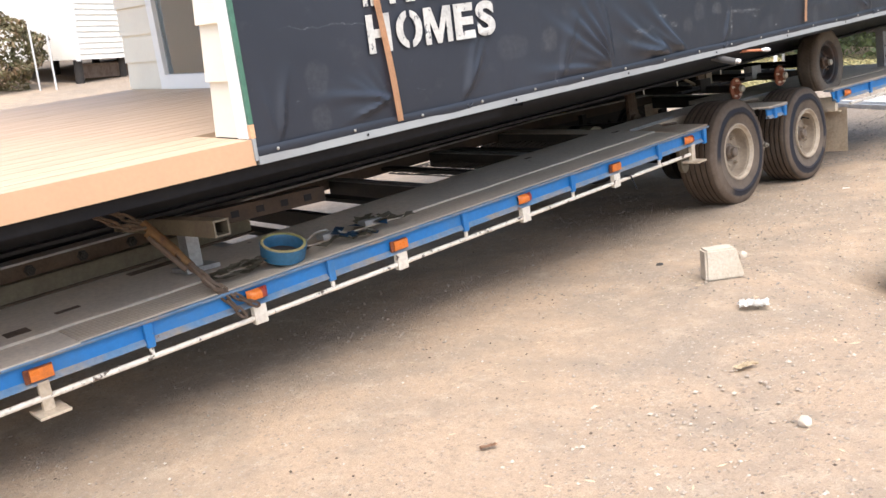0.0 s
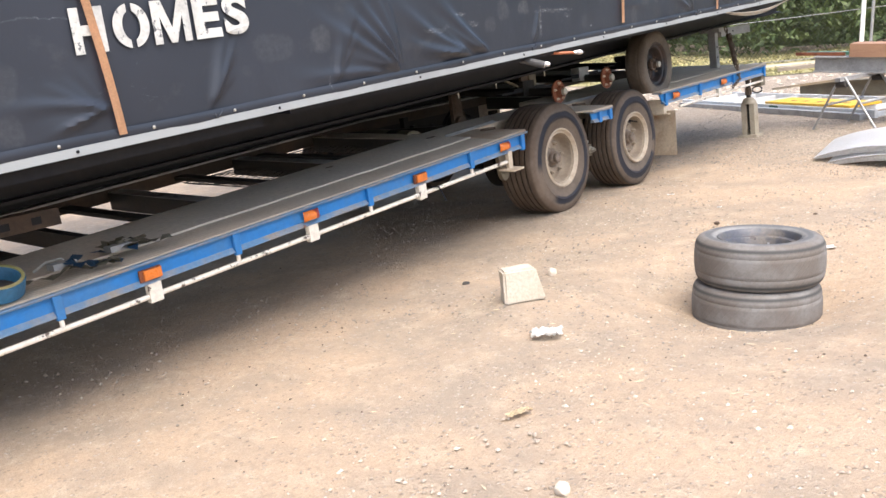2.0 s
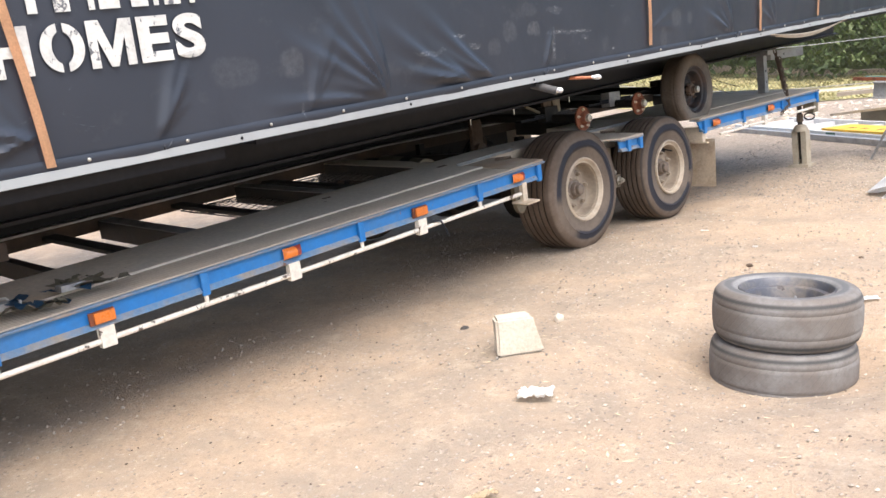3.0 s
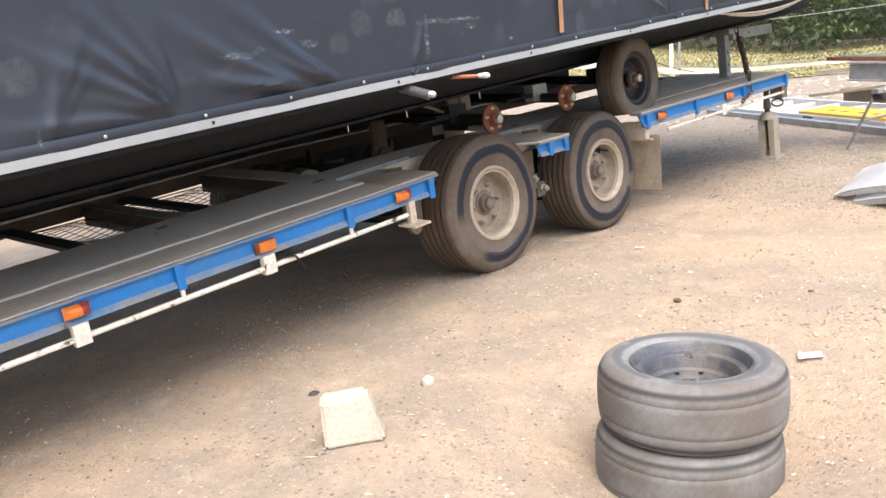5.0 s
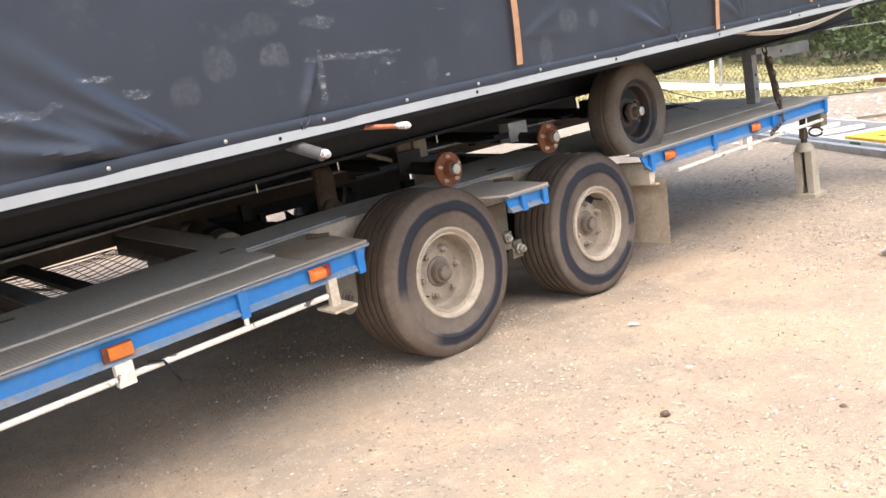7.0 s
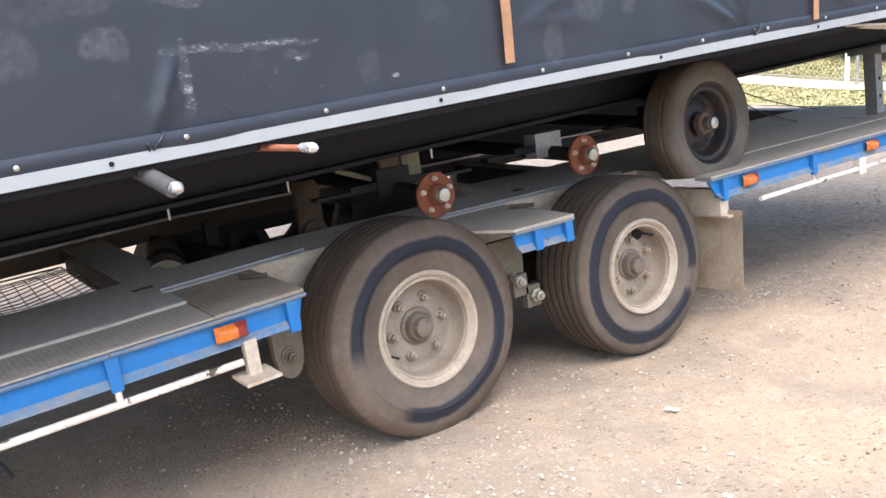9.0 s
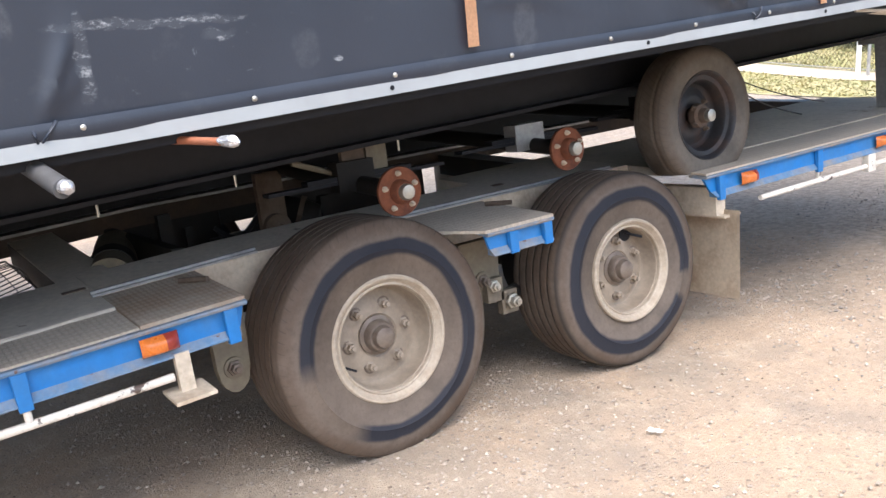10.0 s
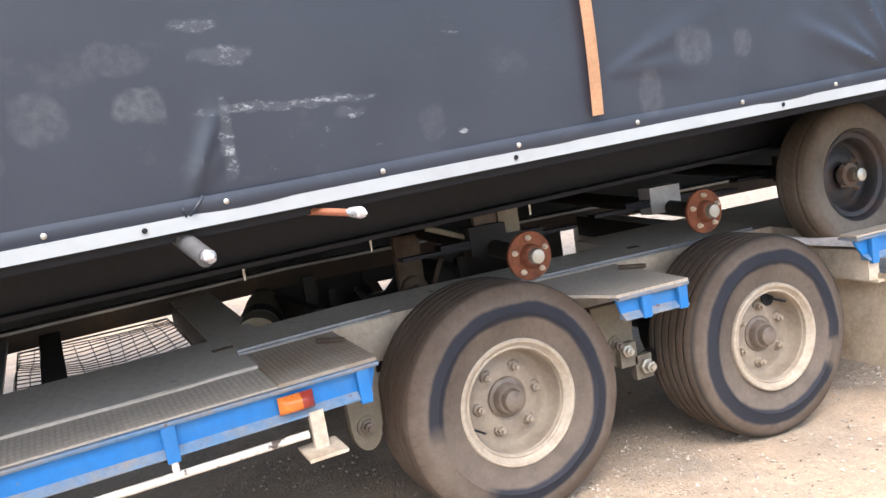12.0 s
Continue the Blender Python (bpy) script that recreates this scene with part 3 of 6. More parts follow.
def truck_wheel(parent, x, y, z, r, w, rubber, spin, outer=True, hole=False):
    level = pose(x, y, z) if outer else pose(x, y, z, 0, 0, 180)
    tyre = part("wheel", tyre_bmesh(r, 0.199 if w > 0.27 else 0.192, w, z - (0.050 if w > 0.27 else 0.036), 5, gw=0.0045, gd=0.014, sh=0.015), rubber, parent, "dusty truck tyre with dark stained sidewall", smooth=True, place=level)
    shrink = Matrix.Diagonal((1, 0.965, 0.965, 1)) if w > 0.27 else Matrix.Diagonal((1, 0.925, 0.925, 1))
    part("rim", truck_rim(), M_RIM, tyre, "beige painted steel wheel disc", smooth=True, place=pose(0.020, 0, 0) @ shrink)
    part("rim_flange", truck_flange(), M_RIMLIP, tyre, "chipped cream rim flange", smooth=True, place=pose(0.020, 0, 0) @ shrink)
    part("hub", truck_hub(), M_GREASE, tyre, "greasy axle hub cap", smooth=True, place=pose(0.014, 0, 0))
    for k in range(6):
        a = radians(spin + 60 * k)
        part("nut", nut_bmesh(0.0135, 0.036), M_RIM, tyre, place=pose(0.050, 0.103 * math.cos(a), 0.103 * math.sin(a)))
        part("nut_stain", lathe(B(), [(0.0, 0.024), (0.0015, 0.022), (0.002, 0.003)], 14), M_GREASE, tyre, place=pose(0.0515, 0.103 * math.cos(a), 0.103 * math.sin(a)))
    if hole:
        part("hand_hole", lathe(B(), [(0.0, 0.03), (0.004, 0.029), (0.004, 0.005)], 18), M_BLACK, tyre, "dark hand hole", place=pose(0.0505, 0.062, 0.122, 0, 0, 0))
        part("valve_stem", cyl(B(), (0.055, 0.058, 0.125), (0.10, 0.105, 0.105), 0.005, n=8), M_BLACK, tyre)
    else:
        part("valve_stem", cyl(B(), (0.055, -0.135, -0.070), (0.085, -0.105, -0.085), 0.004, n=8), M_BLACK, tyre)
    return tyre


def car_rim(w, deep, k=1.0):
    """A small steel rim about x; outer side +x."""
    h = w / 2
    prof = [(h * 0.80, 0.170), (h * 0.90, 0.178), (h * 0.93, 0.175), (h * 0.88, 0.169), (h * 0.70, 0.163), (h * 0.64, 0.160), (h * 0.60, 0.143), (h * 0.54, 0.139), (h * 0.26, 0.137), (h * 0.22, 0.135),
                       (deep + 0.020, 0.134), (deep + 0.008, 0.130), (deep, 0.118), (deep + 0.004, 0.10), (deep + 0.016, 0.085), (deep + 0.018, 0.055), (deep + 0.008, 0.035), (deep - 0.02, 0.033), (deep - 0.02, 0.004)]
    return lathe(B(), [(x, r * k) for x, r in prof], 48)


# ---- low-loader trailer ----
trailer = thing("low_loader_trailer", (-4.9, 6.0, 0.0), "long low-loader trailer with blue side rails and dusty grey deck", "trailer")
LIGHT_Y = [1.80, 2.70, 3.50, 4.40, 5.23, 6.04]
STRUT_Y = [2.214, 3.091, 3.945, 4.82, 5.70]


def rail_piece(y0, y1, x, out, prof, s0=0.0, s1=0.0):
    """A length of rolled section along y; s0 and s1 slant its ends, the more the lower."""
    n = max(1, int((y1 - y0) / 0.5))
    bm = B()
    rows = [[bm.verts.new((x + u * out, y0 + (y1 - y0) * i / n + (-w / 0.1) * (s0 if i == 0 else -s1 if i == n else 0), w)) for u, w in prof] for i in range(n + 1)]
    for a, b in zip(rows, rows[1:]):
        for k in range(len(prof)):
            bm.faces.new((a[k], a[(k + 1) % len(prof)], b[(k + 1) % len(prof)], b[k]))
    bm.faces.new(rows[0])
    bm.faces.new(rows[-1][::-1])
    return bm


def side_rail(y0, y1, x, out, depth=0.088, s0=0.0, s1=0.0):
    """Blue web set back under a dust-caked top edge, with a flared lower lip."""
    d = depth
    web = part("side_rail", rail_piece(y0, y1, x, out, [(-0.008, -0.011), (-0.008, -d + 0.012), (-0.018, -d + 0.012), (-0.018, -0.011)], s0, s1), M_BLUE, trailer, "blue painted steel side rail", TR)
    part("rail_top_edge", rail_piece(y0, y1, x, out, [(0.016, -0.001), (0.018, -0.006), (0.014, -0.013), (-0.02, -0.014), (-0.07, -0.012), (-0.07, -0.001)]), M_BLUEDUST, web, "dust-caked blue top edge", TR)
    part("rail_lip", rail_piece(y0, y1, x, out, [(-0.008, -d + 0.0125), (0.008, -d - 0.006), (0.008, -d - 0.011), (-0.03, -d - 0.011), (-0.018, -d + 0.0125)], s0, s1), M_BLUEDUST, web, "dirty flared lower lip", TR)


def build_trailer():
    T = trailer
    side_rail(-1.0, 6.29, -3.2, 1, s1=0.03)
    side_rail(7.125, 7.41, -3.2, 1, 0.074, s0=0.03)
    side_rail(8.20, 10.50, -3.2, 1, s0=0.07)
    side_rail(-1.0, 6.29, -5.75, -1)
    side_rail(8.20, 10.50, -5.75, -1)
    # stiffeners on the rail
    for y in STRUT_Y + [1.32, 0.45, 6.24, 7.235, 7.385, 8.30, 8.96, 9.70, 10.47]:
        low = -0.090 if 7 < y < 8 else -0.112
        bm = B()
        for v0, v1 in (((y - 0.019, -0.0135), (y - 0.017, low)),):
            a = [(v0[0], v0[1]), (2 * y - v0[0], v0[1]), (2 * y - v1[0], v1[1]), (v1[0], v1[1])]
            f = [bm.verts.new((-3.186, yy, zz)) for yy, zz in a]
            g = [bm.verts.new((-3.206, yy, zz)) for yy, zz in a]
            bm.faces.new(f)
            bm.faces.new(g[::-1])
            for k in range(4):
                bm.faces.new((f[k], f[(k + 1) % 4], g[(k + 1) % 4], g[k]))
        bmesh.ops.bevel(bm, geom=bm.edges[:], offset=0.002, segments=1, affect="EDGES")
        part("stiffener", bm, M_BLUE, T, fn=TR)
    # outer chequer strip and inner deck plates
    bm = B()
    box(bm, -3.197, -3.42, 1.96, 6.0, 0.0005, 0.007, ny=10)
    part("chequer_strip", bm, M_CHEQ, T, "dusty chequer plate strip", TR)
    bm = B()
    box(bm, -3.186, -3.42, -1.0, 1.957, -0.002, 0.005, ny=6)
    part("edge_plate", bm, M_DECK, T, "worn grey edge plate", TR)
    # bead of packed dirt along the joint of strip and deck
    bm = B()
    pipe(bm, [(-3.423 + 0.004 * math.sin(9 * y), y, 0.0105 + 0.002 * math.sin(13 * y)) for y in np.linspace(-0.9, 6.0, 90)], 0.006, 5)
    part("dirt_bead", bm, M_DECK, T, "packed dirt along the plate joint", TR)
    bm = B()
    box(bm, -3.42, -3.88, -1.0, 5.2, -0.02, 0.016, 0.003, ny=12)
    part("deck_plate", bm, M_DECK, T, "worn grey steel deck plate", TR)
    bm = B()
    box(bm, -3.42, -3.88, 5.203, 6.0, -0.02, 0.016, ny=3)
    part("deck_plate", bm, M_DECK, T, "worn grey steel deck plate", TR)
    bm = B()
    box(bm, -3.60, -3.90, 6.003, 8.2, -0.02, 0.016, ny=10)
    part("deck_plate", bm, M_DECK, T, "worn grey steel deck plate", TR)
    bm = B()
    box(bm, -3.197, -3.6, 6.003, 6.29, -0.0005, 0.010)
    part("step_plate", bm, M_RUSTCHEQ, T, "rusty chequer step plate", TR)
    bm = B()
    out = [(-3.186, 7.12), (-3.186, 7.41), (-3.597, 7.41), (-3.597, 6.93), (-3.45, 6.93)]
    lo, up = [bm.verts.new((x, y, -0.0005)) for x, y in out], [bm.verts.new((x, y, 0.010)) for x, y in out]
    bm.faces.new(lo)
    bm.faces.new(up[::-1])
    for k in range(5):
        bm.faces.new((lo[k], lo[(k + 1) % 5], up[(k + 1) % 5], up[k]))
    part("step_plate", bm, M_CHEQ, T, "chequer step plate between the wheels", TR)
    bm = B()
    for x0, x1, z0, z1 in ((-3.585, -3.615, 0.016, 0.022), (-3.600, -3.612, 0.022, 0.03)):
        box(bm, x0, x1, 5.98, 6.50, z0, z1, ny=3)
        box(bm, x0, x1, 6.95, 8.1, z0, z1, ny=3)
    part("edge_angle", bm, M_GREY, T, "pale worn edge angle", TR)
    bm = B()
    box(bm, -3.598, -3.606, 6.29, 8.2, -0.13, 0.014, ny=4)
    part("wheel_arch_side", bm, M_CREAM, T, "dusty cream side plate", TR)
    bm = B()
    box(bm, -3.186, -3.42, 8.203, 10.5, 0.001, 0.009, ny=5)
    part("chequer_strip", bm, M_CHEQ, T, "dusty chequer plate strip", TR)
    bm = B()
    box(bm, -3.42, -4.15, 8.203, 10.5, -0.02, 0.014, ny=5)
    part("deck_plate", bm, M_DUST, T, "dusty tan rear deck plate", TR)
    bm = B()
    box(bm, -3.9, -4.15, 7.6, 8.2, -0.02, 0.012, ny=2)
    part("deck_plate", bm, M_DECK, T, fn=TR)
    bm = B()
    box(bm, -4.825, -4.935, -1.0, 10.5, 0.024, 0.036, 0.002, ny=20)
    part("beam_flange", bm, M_GREY, T, "grey worn top flange of the far deck beam", TR)
    bm = B()
    box(bm, -5.1, -5.74, -1.0, 6.29, -0.02, 0.016, ny=14)
    part("far_deck_plate", bm, M_DECK, T, fn=TR)
    # lengthwise beams
    for x, m, zb in ((-3.866, M_DARK, -0.03), (-4.84, M_BEAM, -0.045)):
        bm = B()
        box(bm, x, x - 0.012, -1.0, 10.48, zb, -0.021 if m is M_DARK else 0.023, ny=20)
        box(bm, x + 0.001, x - (0.013 if m is M_DARK else 0.05), -1.0, 10.48, zb - 0.008, zb + 0.002, ny=20)
        part("main_beam", bm, m, T, "rusty lengthwise deck beam" if m is M_BEAM else "dark lengthwise deck beam", TR)
    # solid front deck between the beams
    bm = B()
    box(bm, -3.883, -4.82, -1.0, 2.95, -0.03, 0.012, ny=6)
    part("front_deck_plate", bm, M_DECK, T, "grey steel front deck plate", TR)
    # cross members: channel with a wide grey top
    for y, w, m in ((2.99, 0.07, M_DARK), (3.62, 0.05, M_DARK), (4.33, 0.09, M_DARK), (5.25, 0.09, M_DARK), (6.03, 0.17, M_GREY), (8.12, 0.1, M_GREY), (10.40, 0.1, M_DARK)):
        bm = B()
        box(bm, -3.882, -4.838, y - w / 2, y + w / 2, -0.012, 0.006, 0.002)
        box(bm, -3.882, -4.838, y - 0.008, y + 0.008, -0.09, -0.012)
        part("cross_member", bm, M_DECK if 6 < y < 7 else M_GREY if w > 0.06 else m, T, "dark steel cross member", TR)
        if w > 0.06:
            bm = B()
            box(bm, -3.884, -4.836, y - w / 2 - 0.003, y - w / 2 + 0.006, -0.10, 0.002)
            part("cross_web", bm, M_DARK, T, fn=TR)
    for y in (3.30, 4.0, 4.785, 5.45):
        bm = B()
        box(bm, -3.88, -4.838, y - 0.04, y + 0.04, -0.03, -0.008)
        part("cross_bar", bm, M_DARK, T, fn=TR)
    # wire baskets slung in two openings
    for y0, y1, deep in ((4.80, 5.19, 0.02), (5.32, 5.92, 0.03)):
        bm = B()
        nx, ny = 18, int((y1 - y0) / 0.05)
        def sag(x, y):
            u, v = (x + 3.9) / -0.93, (y - y0) / (y1 - y0)
            return Vector((x, y, -0.055 - deep * math.sin(math.pi * min(1, max(0, v))) - 0.01 * math.sin(9 * u + 5 * v)))
        pipe(bm, [sag(x, y) for x, y in ((-3.9, y0), (-4.83, y0), (-4.83, y1), (-3.9, y1))], 0.004, 5, closed=True)
        basket = part("wire_basket", bm, M_DARK, T, "thin wire mesh basket", TR)
        for i in range(nx + 1):
            x = -3.9 - 0.93 * i / nx
            bm = pipe(B(), [sag(x + 0.006 * math.sin(7 * y + i), y) for y in np.linspace(y0, y1, 6)], 0.0026, 3)
            part("wire", bm, M_DARK, basket, fn=TR)
        for j in range(ny + 1):
            y = y0 + (y1 - y0) * j / ny
            bm = pipe(B(), [sag(x, y + 0.008 * math.sin(5 * x + j)) for x in np.linspace(-3.9, -4.83, 12)], 0.0026, 3)
            part("wire", bm, M_DARK, basket, fn=TR)
    # white lower rail with posts and brackets
    for y0, y1 in ((-1.0, 6.06), (8.55, 10.42)):
        bm = B()
        pipe(bm, [(-3.2, y, -0.152) for y in np.linspace(y0, y1, 16)], 0.0115, 10)
        part("lower_rail", bm, M_WHITE, T, "chipped white tubular lower rail", TR, True)
    for y in STRUT_Y + [1.32, 0.45, 8.96, 9.70]:
        part("rail_post", cyl(B(), (-3.2, y, -0.148), (-3.2, y, -0.095), 0.010, n=8), M_WHITE, T, fn=TR)
    for y in LIGHT_Y[1:5] + [0.9, 9.36]:
        bm = B()
        box(bm, -3.185, -3.215, y - 0.03, y + 0.03, -0.178, -0.098, 0.003)
        part("rail_bracket", bm, M_WHITE, T, "white steel rail bracket", TR)
    for y in (1.80, 6.09):
        bm = B()
        box(bm, -3.19, -3.215, y - 0.02, y + 0.02, -0.20, -0.09, 0.002)
        box(bm, -3.13, -3.25, y - 0.055, y + 0.055, -0.208, -0.198, 0.002)
        part("foot_bracket", bm, M_CREAM, T, "cream foot plate bracket", TR)
    # marker lights
    def light(y, kind):
        bm = B()
        if kind == "box":
            box(bm, -3.180, -3.196, y - 0.040, y + 0.042, -0.078, -0.036, 0.004)
            o = part("marker_light", bm, M_AMBER, T, "square amber side marker light", TR)
            bm = B()
            box(bm, -3.189, -3.1975, y - 0.058, y + 0.044, -0.082, -0.032)
            part("light_base", bm, M_RUST, o, "rust-stained mounting", fn=TR)
        else:
            for c, (a, b), m in (("amber_half", (-0.05, 0.012), M_AMBER), ("red_half", (0.012, 0.05), M_RED)):
                bm = B()
                sheet(bm, lambda u, v: Vector((-3.192 + 0.03 * (1 - (2 * (v - 0.5)) ** 4) * (1 - (((a + (b - a) * u)) / 0.052) ** 4),
                                               y + a + (b - a) * u, -0.075 + 0.05 * v)), 8, 8)
                if c == "amber_half":
                    o = part("marker_light", bm, m, T, "rounded amber and red side marker light", TR, True)
                else:
                    part(c, bm, m, o, "red half of the lens", TR, True)
    for y, k in zip(LIGHT_Y, ("box", "round", "box", "round", "box", "round")):
        light(y, k)
    light(8.47, "round")
    light(9.45, "round")
    # axles, hangers and wheels
    for y, z, spin, hole in ((6.745, 0.423, 8, False), (7.802, 0.402, 25, True)):
        truck_wheel(T, -3.365 if hole else -3.375, y, z, 0.373 if hole else 0.381, 0.258 if hole else 0.278, M_TYREB if hole else M_TYRE, spin, True, hole)
        part("far_wheel", tyre_bmesh(0.378, 0.05, 0.278, z - 0.03, 4, n=40), M_TYRE, T, "dusty tyre on the far side", smooth=True, place=pose(-5.42, y, z))
        part("axle", cyl(B(), (-3.36, y, z), (-5.4, y, z), 0.06), M_SHADESTEEL, T, "dark axle tube", smooth=True)
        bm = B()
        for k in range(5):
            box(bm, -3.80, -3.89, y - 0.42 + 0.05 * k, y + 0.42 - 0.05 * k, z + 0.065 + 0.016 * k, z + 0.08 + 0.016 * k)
        part("leaf_spring", bm, M_SHADESTEEL, T, "dark leaf spring pack")
        part("brake_drum", cyl(B(), (-3.69, y, z), (-3.78, y, z), 0.19, n=30), M_SHADESTEEL, T, smooth=True)
        part("brake_chamber", cyl(B(), (-4.15, y + 0.05, z + 0.1), (-4.15, y + 0.28, z + 0.16), 0.08, n=18), M_SHADESTEEL, T, smooth=True)

    def hanger(y, zt, zb, name, k):
        bm = B()
        prof = [(y - 0.085 * k, zt), (y + 0.085 * k, zt), (y + 0.075 * k, zb + 0.07)] + [(y + 0.072 * k * math.cos(a), zb + 0.07 + 0.072 * math.sin(a)) for a in np.linspace(0, -math.pi, 9)] + [(y - 0.075 * k, zb + 0.07)]
        a = [bm.verts.new((-3.40, yy, zz)) for yy, zz in prof]
        b = [bm.verts.new((-3.43, yy, zz)) for yy, zz in prof]
        bm.faces.new(a)
        bm.faces.new(b[::-1])
        for i in range(len(prof)):
            j = (i + 1) % len(prof)
            bm.faces.new((a[i], a[j], b[j], b[i]))
        o = part(name, bm, M_KHAKI, T, "dusty spring hanger plate")
        part("washer", lathe(B(), [(0.0, 0.034), (0.006, 0.033), (0.007, 0.01)], 20), M_KHAKI, o, place=pose(-3.40, y, zb + 0.075))
        part("bolt", nut_bmesh(0.017, 0.035), M_GREASE, o, place=pose(-3.394, y, zb + 0.075))
    hanger(6.295, 0.62, 0.355, "spring_hanger", 0.68)
    hanger(7.235, 0.62, 0.40, "spring_hanger", 1.0)
    bm = B()
    for k, (yy, zz) in enumerate(((7.265, 0.43), (7.325, 0.375))):
        box(bm, -3.37, -3.40, yy - 0.035, yy + 0.035, zz - 0.035, zz + 0.05, 0.012)
    part("rocker", bm, M_KHAKI, T, "cream spring rocker with bolts")
    part("bolt", nut_bmesh(0.02, 0.04), M_ZINC, T, place=pose(-3.36, 7.33, 0.385))
    part("bolt", nut_bmesh(0.016, 0.03), M_ZINC, T, place=pose(-3.36, 7.255, 0.455))
    part("radius_rod", cyl(B(), (-3.42, 7.33, 0.38), (-3.62, 7.75, 0.40), 0.03, n=10), M_SHADESTEEL, T)
    # air hoses and valves seen between the deck beams
    rnd = random.Random(4)
    for k in range(7):
        x, y = -4.1 - 0.16 * k, 6.55 + 0.12 * k
        pipe_pts = [(x, y, 0.52), (x - 0.1, y + 0.15, 0.42 + 0.02 * rnd.random()), (x - 0.25, y + 0.32, 0.44), (x - 0.3, y + 0.5, 0.55)]
        part("air_hose", pipe(B(), pipe_pts, 0.011, 6), M_BLACK, T, "black air hose", smooth=True)
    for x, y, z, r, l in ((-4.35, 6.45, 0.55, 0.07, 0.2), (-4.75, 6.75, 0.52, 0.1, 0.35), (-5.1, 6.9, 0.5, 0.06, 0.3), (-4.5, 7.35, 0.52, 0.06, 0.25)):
        part("air_tank", cyl(B(), (x, y, z), (x - l * 0.3, y + l, z), r, n=18), M_SHADESTEEL, T, "dark round air reservoir", smooth=True)
    # added plate, near-black, keeps the space behind the cross member dark
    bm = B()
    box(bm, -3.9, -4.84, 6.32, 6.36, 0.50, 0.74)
    part("dark_filler", bm, M_SHADESTEEL, T, "near-black plate added to darken the space under the deck")
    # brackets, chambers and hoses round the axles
    # added near-black boxes that block the bright ground beyond, leaving one gap
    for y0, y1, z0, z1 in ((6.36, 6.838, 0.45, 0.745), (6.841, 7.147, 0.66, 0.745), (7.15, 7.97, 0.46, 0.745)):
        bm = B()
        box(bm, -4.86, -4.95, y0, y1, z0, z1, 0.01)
        part("gap_blocker", bm, M_SHADESTEEL, T, "dark box added to block bright ground behind the axles")
    bm = B()
    box(bm, -4.16, -4.19, 6.76, 6.87, 0.66, 0.92, 0.012)
    o = part("suspension_bracket", bm, M_BROWN, T, "rusty suspension bracket")
    part("bracket_eye", lathe(B(), [(-0.03, 0.055), (0.02, 0.055), (0.024, 0.045), (0.024, 0.02), (0.005, 0.018), (0.004, 0.003)], 24), M_BROWN, o, smooth=True, place=pose(-4.15, 6.815, 0.70))
    for k in range(4):
        pts = [(-4.25 - 0.03 * k, 6.60 + 0.17 * t + 0.02 * k, 0.735 - 0.02 * k - (0.055 + 0.01 * k) * math.sin(math.pi * t)) for t in np.linspace(0, 1.6, 12)]
        part("air_hose", pipe(B(), pts, 0.010, 6), M_BLACK, T, "black looped air hose", smooth=True)
    c = part("brake_chamber", lathe(B(), [(-0.09, 0.02), (-0.085, 0.075), (-0.01, 0.082), (0.0, 0.090), (0.012, 0.090), (0.02, 0.08), (0.08, 0.07), (0.09, 0.03)], 26), M_SHADESTEEL, T, "dark round brake chamber", smooth=True, place=pose(-4.30, 6.98, 0.70, 0, 20, 60))
    part("clamp_band", lathe(B(), [(-0.004, 0.092), (0.016, 0.092), (0.016, 0.088), (-0.004, 0.088)], 26, close=True), M_BROWN, c, "rusty clamp band")
    part("air_tank", cyl(B(), (-4.02, 6.13, 0.655), (-4.6, 6.30, 0.675), 0.085, n=22), M_KHAKI, T, "dusty air tank with a dark band", smooth=True)
    part("tank_band", cyl(B(), (-4.17, 6.174, 0.66), (-4.29, 6.209, 0.664), 0.088, n=22), M_SHADESTEEL, T, "dark band round the tank", smooth=True)
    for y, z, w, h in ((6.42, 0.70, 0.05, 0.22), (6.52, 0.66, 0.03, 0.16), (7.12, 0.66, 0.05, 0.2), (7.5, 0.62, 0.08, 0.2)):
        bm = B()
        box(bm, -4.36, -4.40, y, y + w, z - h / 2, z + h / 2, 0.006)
        part("suspension_strut", bm, M_SHADESTEEL, T, "strut coloured near-black for the shade under the deck")
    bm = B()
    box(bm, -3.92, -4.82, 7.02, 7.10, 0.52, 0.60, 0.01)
    part("cross_tube", bm, M_SHADESTEEL, T, "dark cross tube between the axles")
    # mud flaps
    bm = B()
    sheet(bm, lambda u, v: Vector((-3.14 - 0.46 * u, 8.33 + 0.012 * math.sin(3 * u) - 0.03 * (1 - v), 0.175 + 0.36 * v)), 8, 6)
    bmesh.ops.solidify(bm, geom=bm.faces[:], thickness=0.008)
    part("mud_flap", bm, M_CREAM, T, "dusty khaki rubber mud flap")
    bm = B()
    box(bm, -3.19, -3.64, 8.30, 8.40, 0.505, 0.515)
    box(bm, -3.22, -3.60, 8.29, 8.345, 0.515, 0.63)
    part("flap_hanger", bm, M_CREAM, T, "folded steel flap hanger")
    part("far_mud_flap", cyl(B(), (-5.10, 8.36, 0.30), (-5.08, 8.36, 0.775), 0.14, n=24), M_CREAM, T, "dusty round guard on the far side", smooth=True)
    # end block over the stand, stray tie and deck slots
    bm = B()
    box(bm, -3.2, -3.30, 10.40, 10.50, -0.20, -0.10, 0.004)
    part("end_bracket", bm, M_KHAKI, T, fn=TR)
